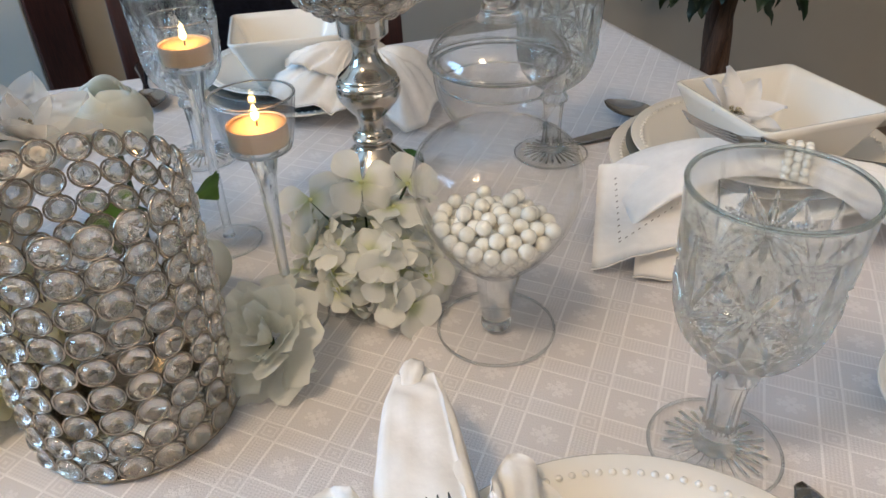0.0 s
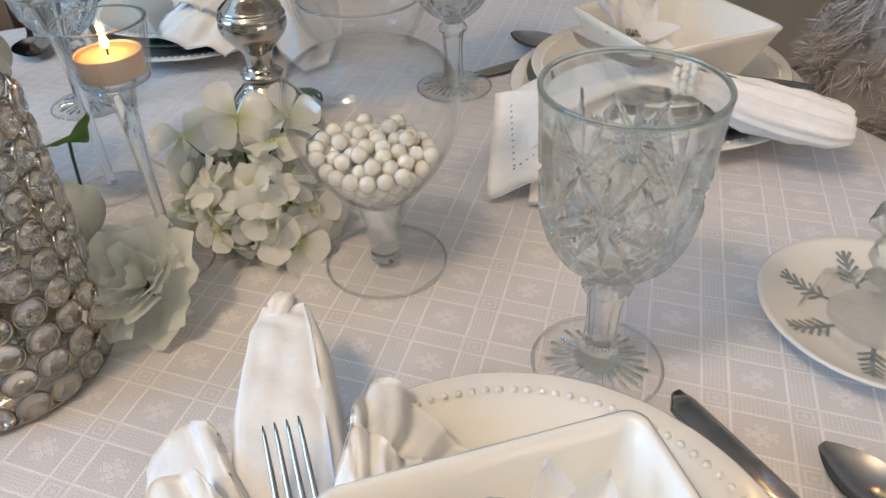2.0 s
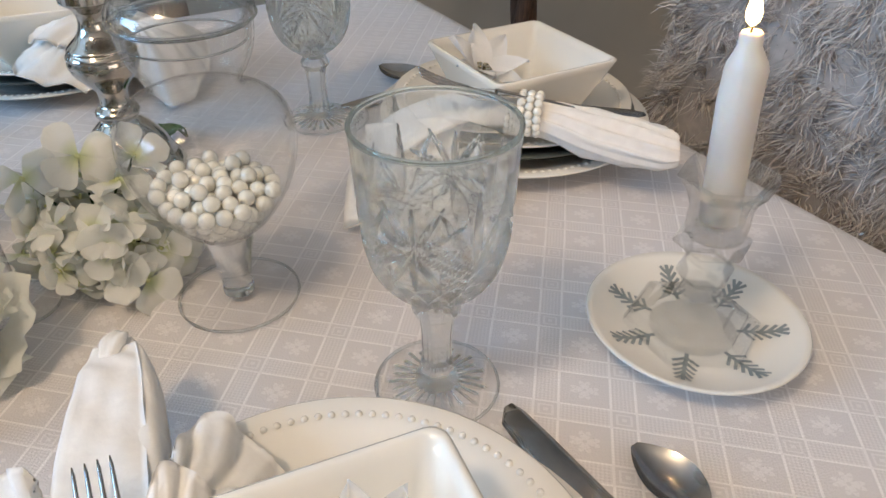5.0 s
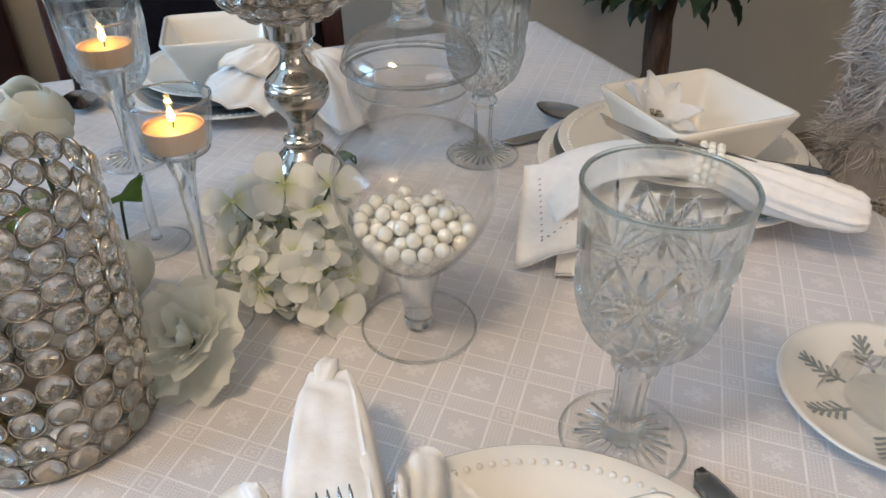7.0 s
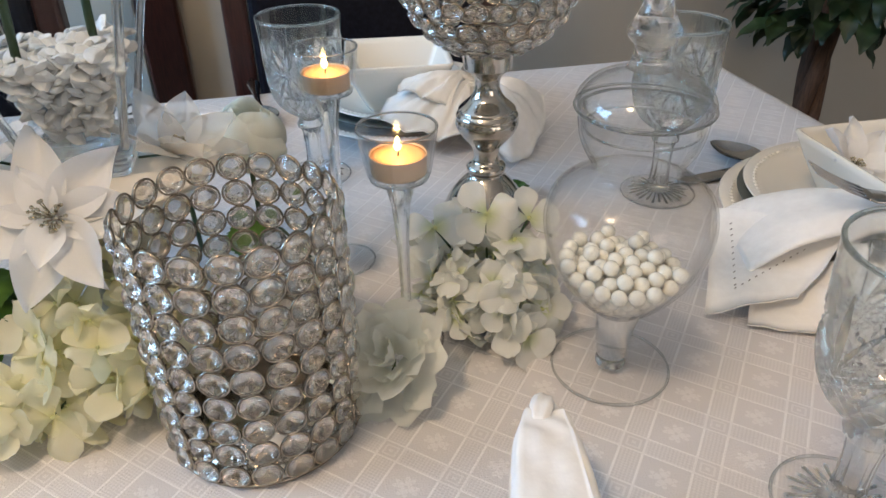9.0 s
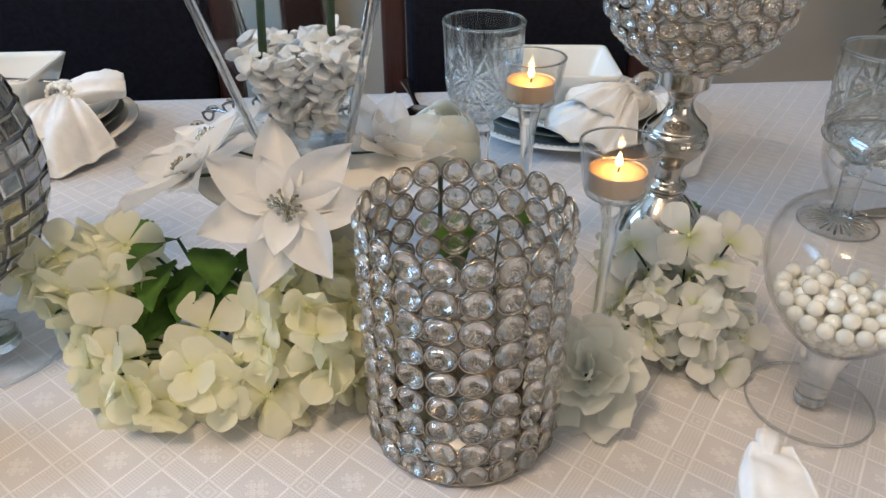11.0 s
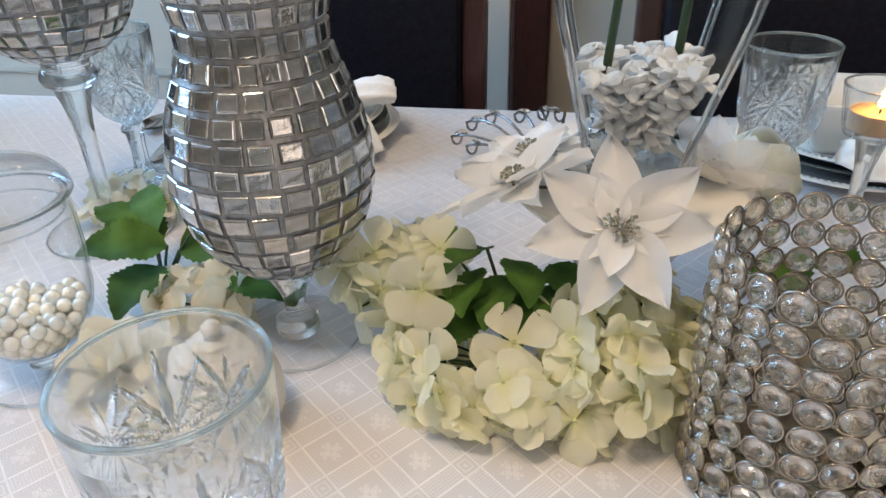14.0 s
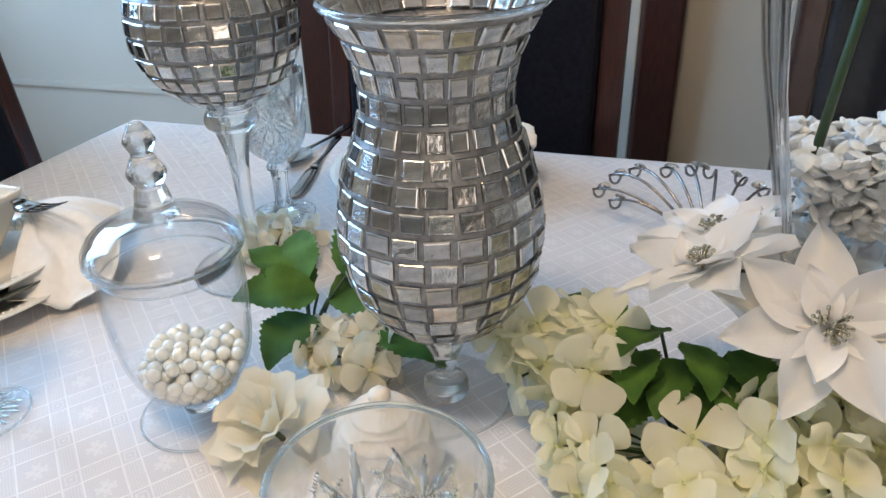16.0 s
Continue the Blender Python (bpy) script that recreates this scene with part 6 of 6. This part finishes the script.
def tongue(points, widths, height, shift=0.0, cut=1.0, seed=0):
    """A flat folded strip of cloth: level top, soft shoulders, hanging sides. cut < 1 keeps only that share of the width."""
    pts = [Vector(p) for p in points]
    tt = np.linspace(0, 1, len(pts))
    n, m = 40, 17
    V = []
    for i in range(n):
        u = i / (n - 1)
        p = Vector([float(np.interp(u, tt, [q[k] for q in pts])) for k in range(3)])
        q = Vector([float(np.interp(min(1, u + 0.02), tt, [q[k] for q in pts])) for k in range(3)])
        o = Vector([float(np.interp(max(0, u - 0.02), tt, [q[k] for q in pts])) for k in range(3)])
        d = (q - o).normalized()
        s = d.cross(Vector((0, 0, 1))).normalized()
        up = s.cross(d)
        w = float(np.interp(u, tt, widths)) / 2
        w *= 1 + 0.03 * noise.noise(Vector((u * 9, seed, 0)))
        for j in range(m):
            v = -1 + 2 * j / (m - 1)
            v = -1 + (v + 1) * cut
            drop = max(0.0, (abs(v) - 0.72) / 0.28)
            z = shift - height * drop ** 1.6 + 0.0012 * noise.noise(Vector((v * 2.2, u * 7, seed))) + 0.0006 * math.sin(30 * u + 5 * v)
            V.append(p + s * (w * (v - 0.10 * drop * math.copysign(1, v))) + up * z)
    k = len(V)
    V += [p - Vector((0, 0, 0.0011)) for p in V]
    F = grid_faces(n, m) + [tuple(reversed([x + k for x in f])) for f in grid_faces(n, m)]
    edge = list(range(m)) + [i * m + m - 1 for i in range(1, n)] + [(n - 1) * m + j for j in range(m - 2, -1, -1)] + [i * m for i in range(n - 2, 0, -1)]
    F += [(x, x + k, y + k, y) for x, y in zip(edge, edge[1:] + edge[:1])]
    return V, F


RPEARL = ball("pearl", 0.0036, M_PEARL, 10, 7)


def pearl_ring(x, y, z, rx, rz, a=0.017, b=0.014, rows=3):
    """A napkin ring of pearls; its axis lies along local x."""
    g = thing("napkin_ring", "napkin ring of three rows of pearl beads", "napkin ring", pose(x, y, z, rx, 0, rz), group="napkin rings")
    n = 15
    for r in range(rows):
        for k in range(n):
            t = 2 * math.pi * (k + 0.5 * (r % 2)) / n
            part("pearl", RPEARL, g, pose((r - 1) * 0.0066, a * math.cos(t), b * math.sin(t)))


def strip(points, widths, thick, across):
    """A flat metal bar along points; across: its side direction."""
    V, F = [], []
    s = Vector(across).normalized()
    pts = [Vector(p) for p in points]
    for i, p in enumerate(pts):
        d = (pts[min(i + 1, len(pts) - 1)] - pts[max(i - 1, 0)]).normalized()
        up = d.cross(s).normalized()
        w = widths[i] / 2
        V += [p - s * w, p - s * w * 0.7 + up * thick, p + s * w * 0.7 + up * thick, p + s * w, p + s * w * 0.7 - up * thick * 0.5, p - s * w * 0.7 - up * thick * 0.5]
    n = len(pts)
    for i in range(n - 1):
        for k in range(6):
            j = (k + 1) % 6
            F.append((i * 6 + k, i * 6 + j, (i + 1) * 6 + j, (i + 1) * 6 + k))
    F += [tuple(reversed(range(6))), tuple(range((n - 1) * 6, n * 6))]
    return V, F


HANDLE = pydata("handle", *strip([(x, 0, 0.004 * math.sin(x * 20)) for x in np.linspace(-0.115, 0.02, 12)], [0.006, 0.017, 0.018, 0.015, 0.012, 0.010, 0.0085, 0.0075, 0.007, 0.0075, 0.009, 0.013], 0.0013, (0, 1, 0)), M_STEEL)
HEAD = pydata("head", *strip([(0.018, 0, 0.0015), (0.026, 0, -0.001), (0.034, 0, -0.002), (0.042, 0, -0.001)], [0.012, 0.021, 0.024, 0.0235], 0.0010, (0, 1, 0)), M_STEEL)
TINE = pydata("tine", *strip([(0.041, 0, -0.001), (0.055, 0, 0.001), (0.070, 0, 0.0045), (0.084, 0, 0.009), (0.087, 0, 0.0102)], [0.0036, 0.0032, 0.0029, 0.0022, 0.0008], 0.0009, (0, 1, 0)), M_STEEL)
SPOON_V, SPOON_F = [], []
for i in range(15):
    u = i / 14
    w = 0.0205 * math.sin(math.pi * (0.04 + 0.93 * u) ** 0.9) ** 0.75
    for j in range(11):
        v = j / 10 * 2 - 1
        SPOON_V.append((0.018 + 0.062 * u, w * v, 0.004 - 0.0075 * (1 - v * v) * math.sin(math.pi * u) ** 0.7))
SPOON_F = grid_faces(15, 11)
_k = len(SPOON_V)
SPOON_V += [(x, y, z - 0.0009) for x, y, z in SPOON_V]
SPOON_F = SPOON_F + [tuple(reversed([q + _k for q in f])) for f in grid_faces(15, 11)]
SPOON_ME = pydata("bowl", SPOON_V, SPOON_F, M_STEEL)
BLADE = pydata("blade", *strip([(0.015, 0, 0), (0.03, 0, 0), (0.06, 0.001, 0), (0.09, 0.001, 0), (0.11, 0, 0), (0.118, -0.003, 0)], [0.010, 0.017, 0.019, 0.019, 0.016, 0.006], 0.0009, (0, 1, 0)), M_STEEL)


def fork(m):
    f = thing("fork", "polished steel dinner fork with four tines", "fork", m, group="forks")
    part("handle", HANDLE, f)
    part("head", HEAD, f)
    for k in range(4):
        part("tine", TINE, f, pose(0, (k - 1.5) * 0.0062, 0))


def spoon(m):
    s = thing("spoon", "polished steel spoon lying on the cloth", "spoon", m, group="spoons")
    part("handle", HANDLE, s)
    part("bowl", SPOON_ME, s)


def knife(m):
    k = thing("knife", "polished steel table knife lying on the cloth", "knife", m, group="knives")
    part("handle", HANDLE, k)
    part("blade", BLADE, k)


def aim(tip, end, roll=0, reach=0.087):
    """A pose with local +x running from end to tip, the origin 0.087 short of the tip."""
    a, b = Vector(tip), Vector(end)
    d = (a - b).normalized()
    s = Vector((0, 0, 1)).cross(d).normalized()
    u = d.cross(s)
    o = a - d * reach
    return Matrix(((d.x, s.x, u.x, o.x), (d.y, s.y, u.y, o.y), (d.z, s.z, u.z, o.z), (0, 0, 0, 1))) @ pose(0, 0, 0, roll)


STITCH = box_mesh("stitch", (-0.0014, -0.0003, 0), (0.0014, 0.0003, 0.0004), M_STITCH, 0)


def napkin(label):
    return thing("napkin", label, "napkin", pose(0, 0, 0), group="napkins")


# setting at the fur chair
n1 = napkin("white linen napkin with hemstitched flap in a pearl ring")
part("gathered_end", pydata("gathered_end", *loft([(0.372, 0.418, 0.810), (0.390, 0.404, 0.806), (0.412, 0.386, 0.799), (0.436, 0.364, 0.794), (0.454, 0.346, 0.791), (0.463, 0.338, 0.791)], [0.026, 0.034, 0.046, 0.050, 0.046, 0.034], [0.024, 0.026, 0.030, 0.030, 0.026, 0.018], 1, 84, 0.17, 11), M_NAPKIN), n1)
part("gathered_front", pydata("gathered_front", *loft([(0.376, 0.416, 0.810), (0.352, 0.436, 0.812), (0.320, 0.455, 0.806), (0.290, 0.470, 0.792), (0.268, 0.478, 0.776)], [0.026, 0.048, 0.076, 0.095, 0.098], [0.022, 0.024, 0.022, 0.014, 0.006], 2, 28, 0.10, 6), M_NAPKIN), n1)
part("flap", pydata("flap", *flap([(0.330, 0.430, 0.800), (0.268, 0.396, 0.768), (0.212, 0.418, 0.754), (0.262, 0.505, 0.786)], 1), M_NAPKIN), n1)
part("under_flap", pydata("under_flap", *flap([(0.330, 0.410, 0.786), (0.285, 0.375, 0.756), (0.236, 0.400, 0.753), (0.270, 0.450, 0.766)], 3), M_NAPKIN), n1)
for k in range(22):
    t = k / 21
    a, b, c = Vector((0.293, 0.427, 0.7935)), Vector((0.236, 0.422, 0.7705)), Vector((0.262, 0.478, 0.790))
    q = b + (a - b) * (t * 2) if t < 0.5 else b + (c - b) * (t * 2 - 1)
    part("stitch", STITCH, n1, pose(q.x, q.y, q.z + 0.001, 0, 0, 30))
pearl_ring(0.376, 0.416, 0.811, 0, -42, 0.0175, 0.0145)
fork(aim((0.2914, 0.4467, 0.8420), (0.4628, 0.382, 0.8070), 0, 0.082) @ Matrix.Diagonal((0.94, 1, 1, 1)))
spoon(aim((0.375, 0.690, 0.757), (0.430, 0.560, 0.757), 0, 0.080))
knife(aim((0.300, 0.622, 0.753), (0.430, 0.640, 0.753), 0, 0.118))
poinsettia("small white poinsettia in the square bowl", (0.388, 0.508, 0.810), (0.05, -0.45, 0.85), 0.80, 80, 9, 30, foot=(0.392, 0.500, 0.780))

# setting nearest the camera's seat
n2 = napkin("white linen napkin rolled in a ring beside the plate")
TIP = [(0.018, 0.150, 0.806), (0.024, 0.200, 0.807), (0.032, 0.245, 0.807), (0.041, 0.285, 0.808), (0.0455, 0.302, 0.807), (0.048, 0.312, 0.804)]
TIPW = [0.054, 0.055, 0.052, 0.042, 0.030, 0.013]
part("folded_tip", pydata("folded_tip", *tongue(TIP, TIPW, 0.013, 0, 1.0, 3), M_NAPKIN), n2)
part("fold_over", pydata("fold_over", *tongue(TIP[:5], TIPW[:5], 0.010, 0.0016, 0.80, 5), M_NAPKIN), n2)
part("tucked_end", pydata("tucked_end", *loft([(0.040, 0.296, 0.808), (0.044, 0.305, 0.809), (0.048, 0.313, 0.807)], [0.008, 0.013, 0.010], [0.003, 0.006, 0.004], 3, 20, 0.2, 5), M_NAPKIN), n2)
part("side_fold", pydata("side_fold", *fan((0.026, 0.160, 0.803), (0.5, -0.8, 0), 0.014, [(0.104, 0.190, 0.786), (0.096, 0.213, 0.788), (0.086, 0.233, 0.794), (0.072, 0.244, 0.800), (0.058, 0.233, 0.808), (0.050, 0.208, 0.812)], 4, 0.0055, 0.006, 1), M_NAPKIN), n2)
part("left_fold", pydata("left_fold", *fan((0.012, 0.158, 0.803), (0.7, 0.6, 0), 0.014, [(-0.048, 0.200, 0.778), (-0.032, 0.240, 0.786), (-0.012, 0.262, 0.800), (0.000, 0.246, 0.806), (0.004, 0.218, 0.810)], 4, 0.0055, 0.006, 2), M_NAPKIN), n2)
part("standing_fold", pydata("standing_fold", *fan((0.036, 0.146, 0.806), (1, 0.2, 0), 0.012, [(0.036, 0.180, 0.828), (0.048, 0.192, 0.834), (0.062, 0.190, 0.830), (0.074, 0.176, 0.818)], 3, 0.0050, 0.004, 3), M_NAPKIN), n2)
part("left_standing_fold", pydata("left_standing_fold", *fan((0.008, 0.146, 0.806), (1, -0.2, 0), 0.012, [(-0.036, 0.190, 0.806), (-0.022, 0.212, 0.818), (-0.006, 0.212, 0.822), (0.002, 0.196, 0.820)], 3, 0.0050, 0.004, 6), M_NAPKIN), n2)
part("gathered_end", pydata("gathered_end", *loft([(0.020, 0.155, 0.800), (0.014, 0.110, 0.802), (0.008, 0.060, 0.800)], [0.026, 0.044, 0.054], [0.024, 0.026, 0.018], 9, 24, 0.12, 6), M_NAPKIN), n2)
fork(aim((0.0268, 0.2150, 0.8185), (0.0140, 0.055, 0.8120)) @ Matrix.Diagonal((1, 0.72, 1, 1)))
knife(aim((0.218, 0.213, 0.754), (0.232, 0.030, 0.754), 0, 0.118))
spoon(aim((0.2585, 0.1560, 0.757), (0.276, -0.010, 0.757), 0, 0.058) @ Matrix.Scale(0.72, 4))
poinsettia("white organza flower in the near square bowl", (0.099, 0.124, 0.803), (0.05, 0.15, 0.95), 0.80, 20, 10, 46, ORGANZA, (0.095, 0.118, 0.780))

# setting across the table, behind the candlestick
n3 = napkin("white linen napkin swirled over the plate's edge")
part("swirl", pydata("swirl", *fan((0.134, 0.800, 0.812), (0, 1, 0), 0.012, [(0.034, 0.812, 0.800), (0.026, 0.785, 0.792), (0.045, 0.752, 0.782), (0.082, 0.736, 0.778), (0.118, 0.742, 0.780)], 4, 0.0050, 0.014, 11), M_NAPKIN), n3)
part("swirl_top", pydata("swirl_top", *fan((0.132, 0.800, 0.818), (0, 1, 0), 0.010, [(0.058, 0.815, 0.815), (0.050, 0.785, 0.818), (0.070, 0.762, 0.812), (0.100, 0.758, 0.806)], 3, 0.0060, 0.010, 12), M_NAPKIN), n3)
part("hanging_end", pydata("hanging_end", *fan((0.138, 0.802, 0.814), (0.6, 0.7, 0), 0.013, [(0.212, 0.790, 0.792), (0.204, 0.752, 0.765), (0.180, 0.715, 0.755), (0.150, 0.708, 0.755), (0.132, 0.742, 0.775)], 3, 0.0055, 0.020, 13), M_NAPKIN), n3)
solo("crystal_napkin_ring", gem("crystal_napkin_ring", 0.016, 0.013, 0.012), "clear cut-crystal napkin ring on the napkin", "napkin ring", frame_on((0.137, 0.800, 0.826), (0, -0.4, 0.9)))
spoon(aim((-0.101, 0.868, 0.757), (-0.113, 1.000, 0.757), 0, 0.080))

# setting across the table, behind the mosaic vase
n4 = napkin("white linen napkin drawn through a pearl ring")
part("gathered_end", pydata("gathered_end", *loft([(-0.508, 0.862, 0.808), (-0.485, 0.872, 0.812), (-0.462, 0.882, 0.814), (-0.447, 0.888, 0.812)], [0.026, 0.046, 0.054, 0.050], [0.022, 0.028, 0.028, 0.022], 14, 56, 0.14, 7), M_NAPKIN), n4)
part("hanging_end", pydata("hanging_end", *fan((-0.507, 0.860, 0.810), (0.9, 0.3, 0), 0.013, [(-0.560, 0.812, 0.782), (-0.532, 0.782, 0.757), (-0.492, 0.768, 0.755), (-0.462, 0.792, 0.757), (-0.446, 0.822, 0.764)], 3, 0.0055, 0.018, 15), M_NAPKIN), n4)
pearl_ring(-0.506, 0.862, 0.809, 0, 60, 0.0175, 0.0145)
fork(aim((-0.645, 0.853, 0.832), (-0.447, 0.888, 0.822)))

# setting at the end of the table
n5 = napkin("white linen napkin fanned over the plate's rim")
part("fan", pydata("fan", *fan((-0.903, 0.575, 0.808), (0.3, 0.9, 0), 0.014, [(-0.872, 0.648, 0.790), (-0.826, 0.634, 0.792), (-0.794, 0.590, 0.784), (-0.778, 0.540, 0.766), (-0.796, 0.496, 0.757), (-0.840, 0.486, 0.772)], 4, 0.0055, 0.014, 17), M_NAPKIN), n5)
pearl_ring(-0.908, 0.574, 0.808, 0, -20, 0.0175, 0.0145)
fork(aim((-0.818, 0.548, 0.826), (-0.985, 0.590, 0.822)))

# cutlery at the far corner
spoon(aim((-0.772, 0.862, 0.757), (-0.764, 1.000, 0.757), 0, 0.080))
knife(aim((-0.716, 0.780, 0.753), (-0.752, 0.970, 0.753), 0, 0.118))
